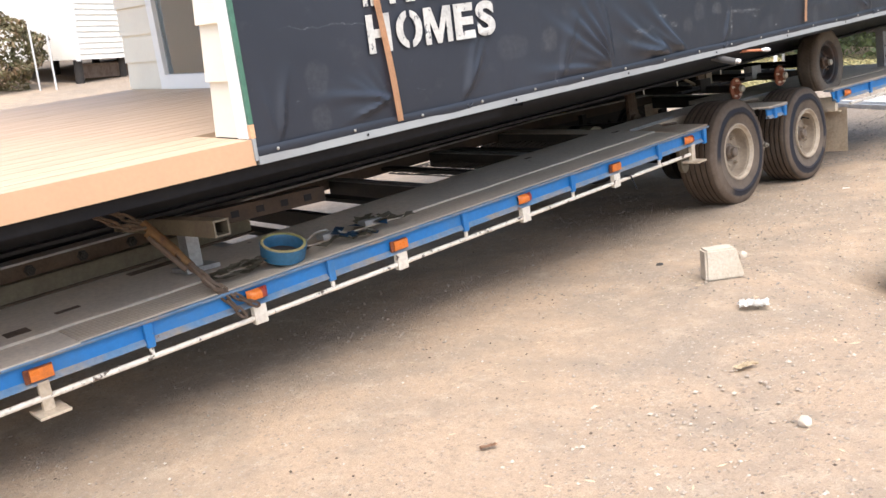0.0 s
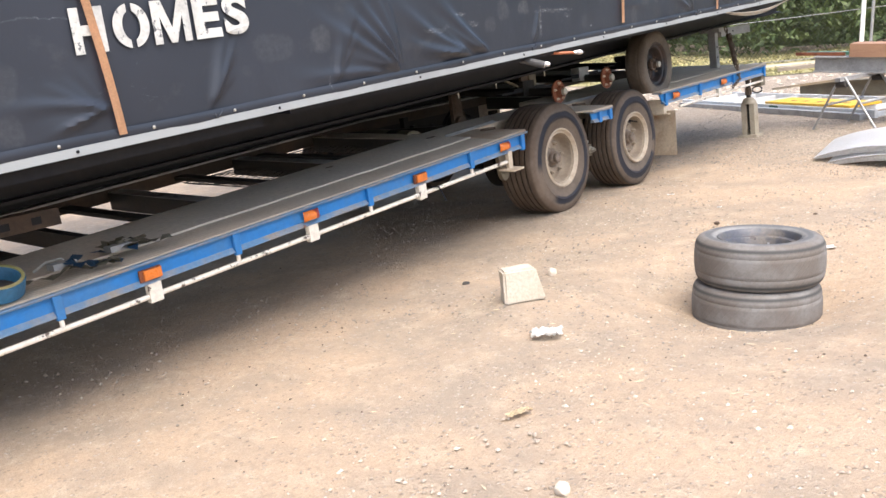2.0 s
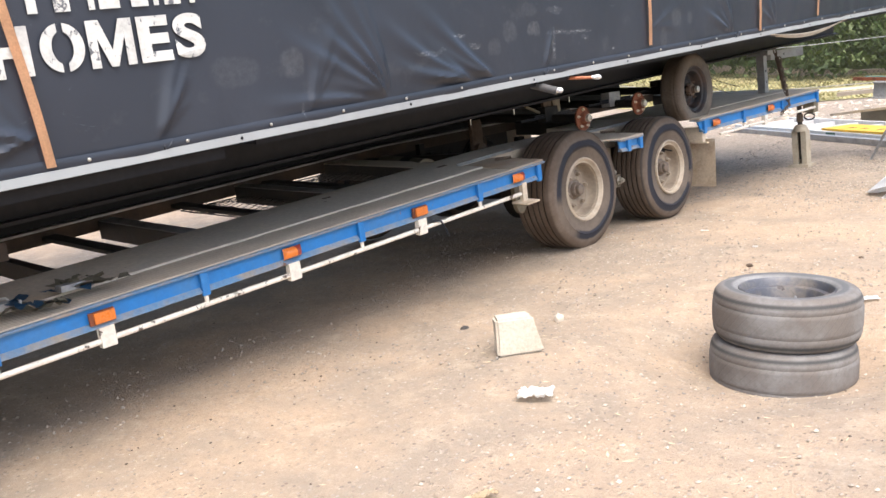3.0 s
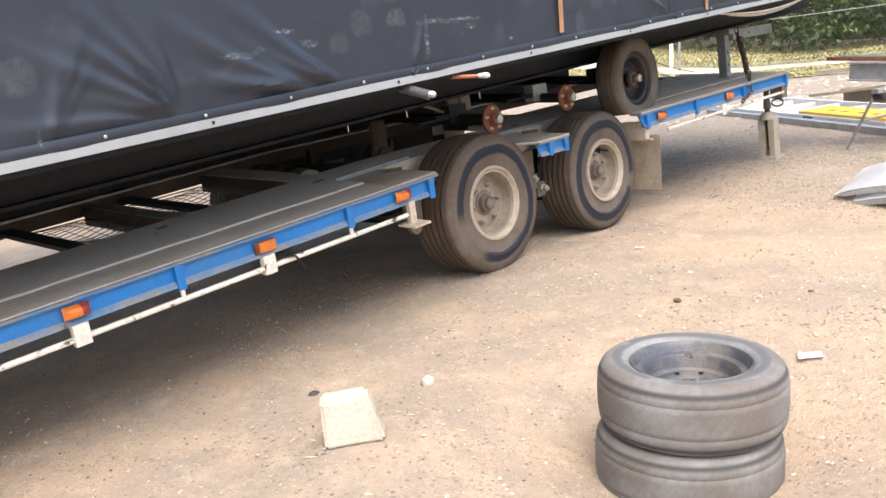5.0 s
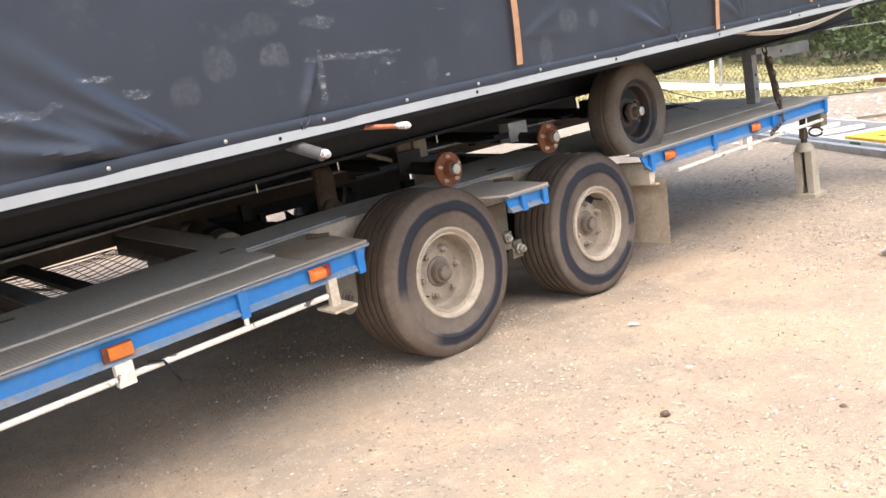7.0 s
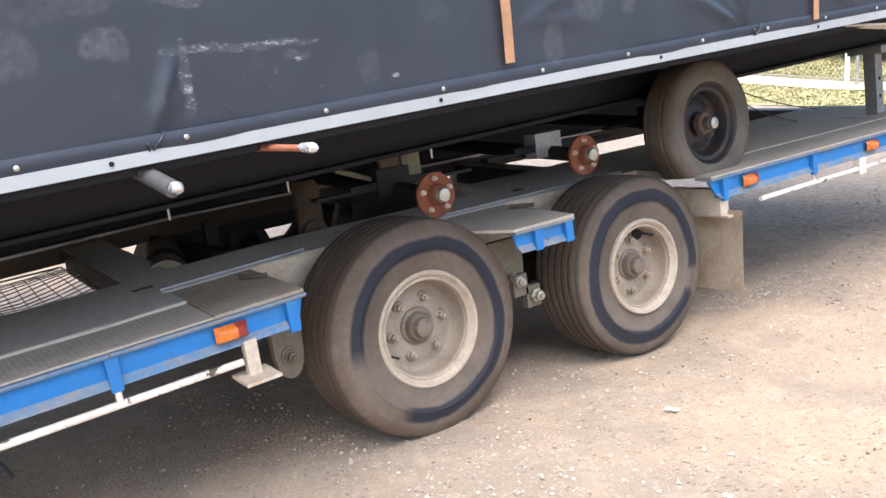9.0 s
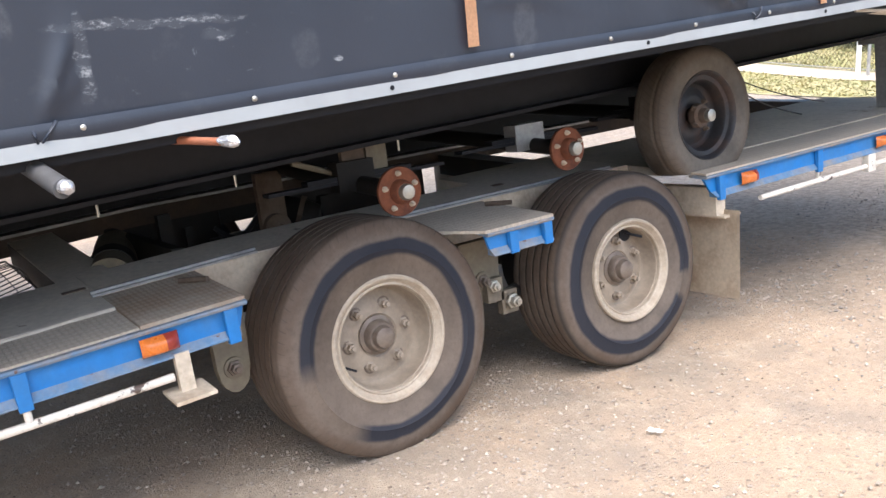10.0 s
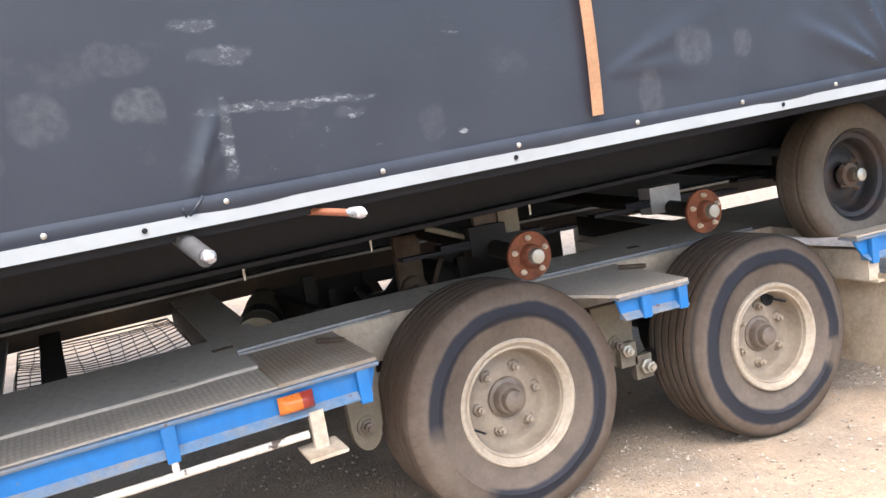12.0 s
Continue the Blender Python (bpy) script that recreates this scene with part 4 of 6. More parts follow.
    part("cable_tie", pipe(B(), [(-3.19, 5.31, -0.13), (-3.18, 5.36, -0.14), (-3.17, 5.40, -0.23)], 0.005, 5), M_BLACK, T, fn=TR)
    for x, y, w, l in ((-3.74, 5.05, 0.02, 0.05), (-3.70, 5.92, 0.025, 0.07), (-3.75, 7.6, 0.03, 0.05), (-3.50, 1.80, 0.07, 0.09), (-3.87, 2.46, 0.06, 0.22), (-3.62, 2.03, 0.03, 0.10), (-3.7, 9.0, 0.03, 0.09)):
        bm = B()
        box(bm, x, x - w, y, y + l, 0.0165, 0.0195)
        part("deck_slot", bm, M_BROWN, T, "dark slot in the deck", TR)
    part("hinge_pin", cyl(B(), (-3.50, 6.21, 0.018), (-3.42, 6.27, 0.022), 0.009, n=8), M_BROWN, T, fn=TR)
    part("hinge_pin", cyl(B(), (-3.50, 7.36, 0.018), (-3.42, 7.42, 0.022), 0.009, n=8), M_BROWN, T, fn=TR)


build_trailer()


# ---- relocatable house on the trailer ----
house = thing("relocatable_house", (-5.2, 6.5, 0.7), "relocatable house wrapped in a dark vinyl tarpaulin, with a timber porch", "house")
Y0, Y1 = 2.56, 11.3
crease_rnd = random.Random(8)
# where creases fan out from: y, height, how strong, how many, angles, lengths
FANS = [(4.70, 0.035, 1.0, 7, (118, 172), (0.25, 0.75)), (4.70, 0.08, 0.5, 3, (100, 125), (0.5, 0.9)), (5.26, 0.035, 1.0, 4, (140, 166), (0.35, 0.75)), (5.44, 0.035, 0.8, 3, (138, 160), (0.3, 0.8)),
        (4.28, 0.035, 0.5, 3, (40, 80), (0.3, 0.6)), (3.626, 0.05, 0.8, 4, (40, 78), (0.2, 0.5)), (3.22, 0.14, 0.7, 5, (172, 205), (0.2, 0.5)), (3.20, 0.10, 0.5, 3, (110, 160), (0.2, 0.4)),
        (5.775, 0.045, 0.7, 4, (25, 70), (0.10, 0.26)), (2.66, 0.05, 0.6, 3, (50, 100), (0.15, 0.35)), (6.86, 0.16, 0.15, 5, (-12, 24), (0.3, 0.7)), (7.93, 0.05, 0.8, 5, (105, 165), (0.2, 0.5)),
        (8.6, 0.05, 0.5, 4, (100, 170), (0.2, 0.5))]
CREASES = [[(math.cos(a), math.sin(a), crease_rnd.uniform(*ln), crease_rnd.uniform(0.022, 0.044)) for a in [radians(an[0] + (an[1] - an[0]) * (k + crease_rnd.random()) / n) for k in range(n)]] for _, _, _, n, an, ln in FANS]


def tarp_x(y, w):
    d = 0.004 * noise.fractal(Vector((y * 0.8, w * 1.3, 3.1)), 1.0, 2.0, 3)
    for i, (yf, wf, s, n, an, ln) in enumerate(FANS):
        dy, dw = y - yf, w - wf
        if abs(dy) < 1.0 and abs(dw) < 1.0:
            for ca, sa, length, amp in CREASES[i]:
                along, off = dy * ca + dw * sa, -dy * sa + dw * ca
                if 0 < along < length:
                    off += 0.012 * math.sin(along * 8 + i)
                    wide = 0.010 + 0.07 * along
                    t = along / length
                    side = math.exp(-(off / wide) ** 2) if off > 0 else math.exp(-(off / (wide * 0.6)) ** 2)
                    d += s * amp * side * min(1, along / 0.15) * (1 - t) ** 1.2 * min(1, max(0, (w - 0.05) / 0.05))
    d += 0.003 * max(0, 1 - w / 0.25) * math.sin(y * 17 + 2 * math.sin(y * 5))
    return d


def build_house():
    H = house
    bm = B()
    sheet(bm, lambda u, v: Vector((-2.74 + tarp_x(Y0 + (Y1 - Y0) * u, 0.03 + 1.2 * v), Y0 + (Y1 - Y0) * u, 0.03 + 1.2 * v)), 900, 110)
    sheet(bm, lambda u, v: Vector((-2.74 + tarp_x(Y0 + (Y1 - Y0) * u, 1.23 + 1.3 * v), Y0 + (Y1 - Y0) * u, 1.23 + 1.3 * v)), 60, 8)
    part("tarpaulin", bm, M_TARP, H, "dark blue-grey vinyl tarpaulin with scuffs and creases", HO, True)
    # lower hem band of the tarp, folded over
    bm = B()
    sheet(bm, lambda u, v: Vector((-2.733 + 0.004 * math.sin(u * 70) + 0.004 * math.sin(3.1 * v), Y0 + (Y1 - Y0) * u, 0.020 + 0.037 * v + 0.0015 * math.sin(u * 43))), 260, 4)
    part("tarpaulin_hem", bm, M_TARP, H, "folded hem of the tarpaulin", HO, True)
    # edge strip
    bm = B()
    box(bm, -2.729, -2.80, Y0, Y1, -0.006, 0.0235, ny=12)
    part("edge_strip", bm, M_TRIM, H, "pale aluminium edge strip", HO)
    for k, y in enumerate(np.arange(2.643, 11.2, 0.3575)):
        part("screw", lathe(B(), [(0, 0.0065), (0.003, 0.006), (0.005, 0.002)], 10), M_ZINC, H, fn=lambda v, y=y: HO(Vector((v.x - 2.728, v.y + y, v.z + 0.038))))
    for y in np.arange(3.06, 11.2, 0.876):
        part("strip_hole", lathe(B(), [(0, 0.006), (0.0015, 0.006), (0.0016, 0.001)], 10), M_BLACK, H, fn=lambda v, y=y: HO(Vector((v.x - 2.7275, v.y + y, v.z + 0.010))))
    # pinched gathers of vinyl over the hem
    for y, k in ((3.626, 0.5), (5.775, 0.6), (7.93, 0.6)):
        bm = B()
        for q, (lean, ln) in enumerate(((-0.2, 0.04), (0.9, 0.06))):
            pts = [HO(Vector((-2.731 + 0.008 * math.sin(math.pi * t), y + lean * ln * k * t + 0.008 * q, 0.022 + ln * k * t))) for t in np.linspace(0, 1, 6)]
            pipe(bm, pts, 0.0055 * k, 6)
        part("tarpaulin_gather", bm, M_TARP, H, "pinched gather of vinyl", smooth=True)
    # straps
    for y, bottom, lean, w in ((3.235, 0.035, -0.09, 0.031), (6.81, 0.075, -0.02, 0.034), (8.29, 0.038, -0.02, 0.034), (9.33, 0.07, -0.02, 0.034)):
        bm = B()
        sheet(bm, lambda u, v: Vector((-2.722 + tarp_x(y, bottom + 1.9 * v) + 0.003 * math.sin(v * 11), y + lean * v * 2 + w * (u - 0.5) + 0.003 * math.sin(v * 17), bottom + 1.9 * v)), 2, 30)
        bmesh.ops.solidify(bm, geom=bm.faces[:], thickness=0.002)
        part("strap", bm, M_STRAP, H, "faded orange webbing strap", HO)
    # lettering
    for ch, f0, f1 in (("H", 0.0, 0.165), ("O", 0.205, 0.40), ("M", 0.418, 0.633), ("E", 0.658, 0.816), ("S", 0.838, 1.0)):
        cu = bpy.data.curves.new("letter", "FONT")
        cu.body, cu.size, cu.extrude, cu.offset = ch, 0.2, 0.0008, 0.0085
        tmp = new("letter", cu)
        me = tmp.evaluated_get(bpy.context.evaluated_depsgraph_get()).to_mesh()
        bm = B()
        bm.from_mesh(me)
        bpy.data.objects.remove(tmp)
        lo, hi = min(v.co.x for v in bm.verts), max(v.co.x for v in bm.verts)
        zl, zh = min(v.co.y for v in bm.verts), max(v.co.y for v in bm.verts)
        bmesh.ops.triangulate(bm, faces=bm.faces[:])
        if ch == "M":
            bm.clear()
            lo, hi, zl, zh = 0.0, 1.0, 0.0, 1.0
            for q in (((0, 0), (0.2, 0), (0.2, 1), (0, 1)), ((0.8, 0), (1, 0), (1, 1), (0.8, 1)), ((0.2, 1), (0.2, 0.62), (0.42, 0), (0.5, 0)), ((0.2, 1), (0.5, 0), (0.5, 0.36), (0.28, 1)),
                      ((0.8, 1), (0.8, 0.62), (0.58, 0), (0.5, 0)), ((0.8, 1), (0.5, 0), (0.5, 0.36), (0.72, 1))):
                bm.faces.new([bm.verts.new((a, b, 0.0008)) for a, b in q])
        if ch == "O":
            bm.clear()
            lo, hi, zl, zh = -1.0, 1.0, -1.0, 1.0
            for side in (-1, 1):
                ring = [[bm.verts.new((side * max(0.14, r * math.sin(a)), (1.0 if r > 0.8 else 0.66) * math.cos(a), 0.0008)) for r in (0.48, 1.0)] for a in np.linspace(0.14, math.pi - 0.14, 22)]
                for a, b in zip(ring, ring[1:]):
                    bm.faces.new((a[0], a[1], b[1], b[0]))
        def letter(v, f0=f0, f1=f1, lo=lo, hi=hi, zl=zl, zh=zh):
            y = 3.128 + 0.722 * (f0 + (f1 - f0) * (v.x - lo) / (hi - lo))
            z = 0.314 + 0.148 * (v.y - zl) / (zh - zl)
            return HO(Vector((-2.7305 + tarp_x(y, z) + v.z, y, z)))
        part("letter", bm, M_LETTER, H, "worn white stencilled capital " + ch, letter)
    for y, wd in ((3.128, 0.022), (3.165, 0.028), (3.262, 0.03), (3.345, 0.05), (3.455, 0.02), (3.49, 0.07), (3.60, 0.06), (3.68, 0.018), (3.72, 0.06), (3.815, 0.02)):
        bm = B()
        box(bm, -2.733, -2.7315, y, y + wd, 0.494, 0.62)
        part("printed_bar", bm, M_LETTER, H, "worn white printed bar", HO)
    # body behind the tarp: walls, floor and roof
    def slab(name, x0, x1, y0, y1, z0, z1, m, label=""):
        bm = B()
        box(bm, x0, x1, y0, y1, z0, z1)
        return part(name, bm, m, H, label, HO)
    slab("side_wall", -2.76, -2.86, Y0 + 0.005, Y1 - 0.02, 0.04, 2.5, M_CLAD)
    slab("far_wall", -6.86, -6.95, 4.12, Y1 - 0.02, 0.04, 2.5, M_CLAD)
    slab("end_wall", -2.87, -6.85, Y1 - 0.13, Y1 - 0.02, 0.04, 2.5, M_CLAD)
    slab("floor", -2.765, -6.94, 4.02, Y1 - 0.025, -0.03, 0.035, M_BLACK, "black floor underside")
    slab("roof", -2.6, -7.1, 2.3, Y1 + 0.1, 2.51, 2.62, M_ROOF)
    # chassis
    for x in (-3.50, -6.25):
        bm = B()
        box(bm, x, x - 0.012, -0.6, Y1 + 0.5, -0.235, -0.035, ny=12)
        box(bm, x + 0.05, x - 0.06, -0.6, Y1 + 0.5, -0.247, -0.233, ny=12)
        part("chassis_beam", bm, M_BLACK, H, "black steel chassis beam", HO)
    bm = B()
    rows = []
    for y in np.linspace(-0.6, 9.85, 15):
        lo, hi = TR(Vector((-4.90, y, 0.037))), HO(Vector((-4.93, y, -0.033)))
        rows.append([bm.verts.new(v) for v in (lo, hi, hi - Vector((0.02, 0, 0)), lo - Vector((0.02, 0, 0)))])
    for a, b in zip(rows, rows[1:]):
        for k in range(4):
            bm.faces.new((a[k], a[(k + 1) % 4], b[(k + 1) % 4], b[k]))
    bm.faces.new(rows[0])
    bm.faces.new(rows[-1][::-1])
    part("chassis_beam", bm, M_BLACK, H, "deep black chassis beam bearing on the trailer")
    for y in np.arange(0.2, 11.4, 0.9):
        bm = B()
        box(bm, -3.56, -6.24, y, y + 0.05, -0.13, -0.032)
        part("floor_bearer", bm, M_BLACK, H, fn=HO)
    # axles with bare hubs, springs and one wheel left on
    for k, (x, y, z) in enumerate(((-3.25, 6.887, 0.862), (-3.30, 7.65, 0.884), (-3.245, 8.332, 0.915))):
        part("house_axle", cyl(B(), (x - 0.06, y, z), (-6.3, y, z + 0.21), 0.03, n=12), M_SHADESTEEL, H, "dark axle bar", smooth=True)
        bm = B()
        box(bm, -3.53, -3.60, y - 0.09, y + 0.05, z + 0.0, z + 0.10, 0.006)
        part("spring_hanger", bm, M_GREY if k == 1 else M_SHADESTEEL, H, "grey spring hanger box")
        bm = B()
        box(bm, -3.535, -3.585, y - 0.34, y + 0.34, z + 0.028, z + 0.040, 0.003)
        box(bm, -3.535, -3.585, y - 0.20, y + 0.20, z + 0.0405, z + 0.056, 0.003)
        part("leaf_spring", bm, M_BLACK, H, "dark leaf spring")
        if k < 2:
            d = part("wheel_hub", lathe(B(), [(-0.062, 0.03), (-0.06, 0.078), (-0.052, 0.080), (-0.046, 0.078), (-0.044, 0.04), (-0.02, 0.036), (-0.014, 0.03)], 36), M_RUST, H, "rusty bare wheel hub flange", smooth=True, place=pose(x, y, z))
            part("hub_cap", lathe(B(), [(-0.03, 0.027), (0.0, 0.026), (0.006, 0.022), (0.008, 0.005)], 24), M_ZINC, d, "bright metal grease cap", smooth=True)
            for q in range(5):
                a = radians(72 * q + 20)
                part("stud", nut_bmesh(0.007, 0.02), M_CREAM, d, place=pose(-0.046, 0.058 * math.cos(a), 0.058 * math.sin(a)))
        else:
            t = part("wheel", car_tyre_bmesh(0.283, 0.158, 0.165, 0.216), M_TYRE2, H, "flat dusty tyre on a dark steel rim", smooth=True, place=pose(-3.34, y, z))
            part("rim", car_rim(0.165, -0.015), M_RIM2, t, "dark rusty steel rim", smooth=True)
            part("hub_flange", lathe(B(), [(0.02, 0.05), (0.045, 0.046), (0.05, 0.03), (0.075, 0.027), (0.082, 0.01)], 24), M_BROWN, t, smooth=True)
            part("hub_cap", lathe(B(), [(0.07, 0.025), (0.095, 0.024), (0.10, 0.006)], 20), M_ZINC, t, smooth=True)
            for q in range(5):
                a = radians(72 * q)
                part("nut", nut_bmesh(0.008, 0.022), M_BROWN, t, place=pose(0.04, 0.056 * math.cos(a), 0.056 * math.sin(a)))
    bm = B()
    box(bm, -3.56, -3.60, 6.93, 7.01, 0.86, 1.0, 0.004)
    part("hanger_plate", bm, M_KHAKI, H, "grey welded hanger plate")
    bm = B()
    box(bm, -3.57, -3.59, 6.84, 6.928, 0.895, 1.0, 0.003)
    part("hanger_web", bm, M_BROWN, H, "rusty web plate")
    part("hanger_stay", cyl(B(), (-3.58, 6.66, 0.985), (-3.58, 6.96, 0.868), 0.010, n=8), M_KHAKI, H, "grey diagonal stay")
    for y in (6.02, 6.43, 7.02):
        part("screw_tip", cyl(B(), (-3.49, y, HO(Vector((-3.46, y, -0.25))).z), (-3.49, y, HO(Vector((-3.46, y, -0.285))).z), 0.004, n=6), M_ZINC, H, "bright screw tip")
    # drain pipe and copper pipe that poke out below the strip
    part("drain_pipe", cyl(B(), (-2.80, 5.762, 1.13), (-2.665, 5.79, 1.085), 0.020, n=20), M_PVC, H, "grey lagged drain pipe stub", smooth=True)
    bm = B()
    lathe(bm, [(-0.008, 0.014), (0.0, 0.013), (0.010, 0.014), (0.020, 0.010), (0.024, 0.003)], 14)
    for v in bm.verts:
        v.co *= 1 + 0.18 * noise.noise(v.co * 90)
    part("foil_cap", bm, M_FOIL, H, "crumpled foil cap", place=look((-2.66, 5.792, 1.089), (-2.80, 5.75, 1.116)) @ pose(0, 0, 0, 0, -90, 0))
    part("copper_pipe", pipe(B(), [(-2.84, 6.03, 1.16), (-2.80, 6.04, 1.14), (-2.76, 6.06, 1.137), (-2.655, 6.108, 1.126)], 0.0085, 12), M_COPPER, H, "copper pipe stub", smooth=True)
    bm = B()
    lathe(bm, [(-0.02, 0.010), (0.0, 0.012), (0.016, 0.014), (0.026, 0.009), (0.03, 0.002)], 14)
    for v in bm.verts:
        v.co *= 1 + 0.2 * noise.noise(v.co * 110)
    part("foil_cap", bm, M_FOIL, H, "crumpled foil cap", place=look((-2.648, 6.112, 1.126), (-2.8, 6.04, 1.14)) @ pose(0, 0, 0, 0, -90, 0))
    # porch: boards, fascia, recessed end wall with a glazed door
    nb = 30
    for i in range(nb):
        x1 = -2.762 - i * (4.17 / nb)
        bm = B()
        box(bm, x1, x1 - 4.17 / nb + 0.009, 0.2, 3.98 if i > 2 else Y0 - 0.01, 0.062, 0.085, 0.002)
        part("deck_board", bm, M_DECKING, H, fn=HO)
    bm = B()
    box(bm, -2.738, -2.758, 0.2, Y0 - 0.01, -0.005, 0.087, 0.003)
    part("fascia", bm, M_FASCIA, H, "tan fascia board of the porch", HO)
    slab("porch_bearer", -2.80, -2.88, 0.2, 3.9, -0.06, 0.06, M_BLACK)
    slab("porch_bearer", -6.8, -6.9, 0.2, 3.9, -0.06, 0.06, M_BLACK)
    # corner post with weatherboards
    for i in range(12):
        bm = B()
        z = 0.088 + i * 0.205
        vs = [bm.verts.new(v) for v in ((-2.835, Y0 - 0.005, z), (-3.01, Y0 - 0.005, z), (-3.01, Y0 + 0.012, z + 0.205), (-2.835, Y0 + 0.012, z + 0.205),
                                        (-2.835, Y0 + 0.02, z), (-3.01, Y0 + 0.02, z), (-3.01, Y0 + 0.022, z + 0.205), (-2.835, Y0 + 0.022, z + 0.205))]
        for f in ((0, 1, 2, 3), (4, 5, 6, 7), (0, 1, 5, 4), (2, 3, 7, 6), (0, 3, 7, 4), (1, 2, 6, 5)):
            bm.faces.new([vs[k] for k in f])
        part("weatherboard", bm, M_CLAD, H, "cream weatherboard", HO)
    slab("corner_post", -2.87, -3.01, Y0 + 0.023, 4.0, 0.09, 2.5, M_CLAD)
    slab("corner_trim", -2.752, -2.833, Y0 - 0.012, Y0 + 0.004, 0.088, 2.5, M_WTRIM, "white corner trim")
    slab("corner_tape", -2.735, -2.75, Y0 - 0.014, Y0 + 0.003, 0.14, 2.5, M_GREEN, "green edge tape")
    slab("corner_tape", -2.733, -2.75, Y0 - 0.016, Y0 + 0.003, 0.09, 0.139, M_STRAP, "torn yellow edge tape")
    slab("edge_end", -2.73, -2.76, Y0 - 0.014, Y0 - 0.001, 0.01, 0.089, M_TRIM)
    for i in range(12):
        z = 0.088 + i * 0.205
        for x0, x1 in ((-6.94, -6.31), (-5.21, -3.02)):
            bm = B()
            vs = [bm.verts.new(v) for v in ((x0, 3.985, z), (x1, 3.985, z), (x1, 4.002, z + 0.205), (x0, 4.002, z + 0.205),
                                            (x0, 4.01, z), (x1, 4.01, z), (x1, 4.012, z + 0.205), (x0, 4.012, z + 0.205))]
            for f in ((0, 1, 2, 3), (4, 5, 6, 7), (0, 1, 5, 4), (2, 3, 7, 6), (0, 3, 7, 4), (1, 2, 6, 5)):
                bm.faces.new([vs[k] for k in f])
            part("weatherboard", bm, M_CLAD, H, "cream weatherboard", HO)
    slab("recess_wall", -6.94, -6.31, 4.014, 4.11, 0.05, 2.5, M_CLAD)
    slab("recess_wall", -3.02, -5.21, 4.014, 4.11, 0.05, 2.5, M_CLAD)
    bm = B()
    for x0, x1, z0, z1 in ((-6.31, -6.22, 0.088, 2.2), (-5.30, -5.21, 0.088, 2.2), (-6.22, -5.30, 0.088, 0.19), (-6.22, -5.30, 2.1, 2.2)):
        box(bm, x0, x1, 3.95, 4.03, z0, z1, 0.004)
    # added dark backing, so the pane looks dark and its reflection shows
    slab("pane_backing", -6.80, -3.05, 4.60, 4.66, 0.05, 2.5, M_DKBLUE, "dark backing added behind the door pane")
    d = part("door", bm, M_WTRIM, H, "white framed glazed sliding door", HO)
    bm = B()
    box(bm, -6.218, -5.302, 3.985, 3.991, 0.192, 2.098)
    part("pane", bm, M_GLASS, d, "clear door pane", HO)


build_house()


# ---- loose things in the yard ----
def car_wheel(at, r, w, rim, spin, label, tilt=(0, 0)):
    t = thing("car_wheel", at, label, "wheel", "stacked wheels")
    up = Matrix.Translation(at) @ pose(0, 0, 0, tilt[0], tilt[1], 0) @ pose(0, 0, 0, 0, -90, 0) @ pose(0, 0, 0, spin, 0, 0)
    tyre = part("tyre", car_tyre_bmesh(r, 0.168, w, 9), M_TYRE3, t, "grey worn rubber tyre", smooth=True, place=up)
    part("rim", car_rim(w, rim, 1.04), M_RIM3, t, "bluish steel rim with a dark centre hole", smooth=True, place=up)
    part("centre_hole", lathe(B(), [(rim - 0.018, 0.031), (rim - 0.012, 0.030), (rim - 0.012, 0.002)], 20), M_BLACK, t, place=up)
    for q in range(5):
        a = radians(72 * q)
        part("stud_hole", lathe(B(), [(rim + 0.012, 0.008), (rim + 0.0215, 0.008), (rim + 0.022, 0.002)], 10), M_BLACK, t, place=up @ pose(0, 0.062 * math.cos(a), 0.062 * math.sin(a)))
    part("valve", cyl(B(), (w * 0.36, 0.152, 0.0), (w * 0.36 + 0.022, 0.148, 0.0), 0.005, n=8), M_GREY, t, "pale valve", place=up)
    return t


STACK = (-1.420, 5.482)
car_wheel((STACK[0] - 0.02, STACK[1] - 0.02, -0.090), 0.286, 0.214, 0.03, 10, "grey worn car tyre on a steel rim lying flat on gravel", (-2.9, 3.2))
car_wheel((STACK[0], STACK[1], 0.121), 0.286, 0.210, 0.014, 215, "grey worn car tyre on bluish steel rim, lying on another wheel", (-2.9, 3.2))

bm = B()
vs = [bm.verts.new(v) for v in ((-0.088, -0.052, 0), (0.112, -0.052, 0), (0.112, 0.052, 0), (-0.088, 0.052, 0),
                                (-0.08, -0.050, 0.165), (0.078, -0.050, 0.162), (0.07, 0.050, 0.162), (-0.08, 0.050, 0.167))]
for f in ((0, 1, 2, 3), (4, 5, 6, 7), (0, 1, 5, 4), (1, 2, 6, 5), (2, 3, 7, 6), (3, 0, 4, 7)):
    bm.faces.new([vs[k] for k in f])
bmesh.ops.bevel(bm, geom=bm.edges[:], offset=0.010, segments=2, affect="EDGES")
bmesh.ops.subdivide_edges(bm, edges=bm.edges[:], cuts=2, use_grid_fill=True)
for v in bm.verts:
    v.co += Vector((1, 1, 0.5)) * 0.005 * noise.noise(v.co * 22)
block = one("concrete_block", bm, M_CONC, None, "pale tapered concrete block standing on gravel", "block")
block.matrix_basis = pose(-2.321, 4.846, 0.036, 0, 0, 48.7)


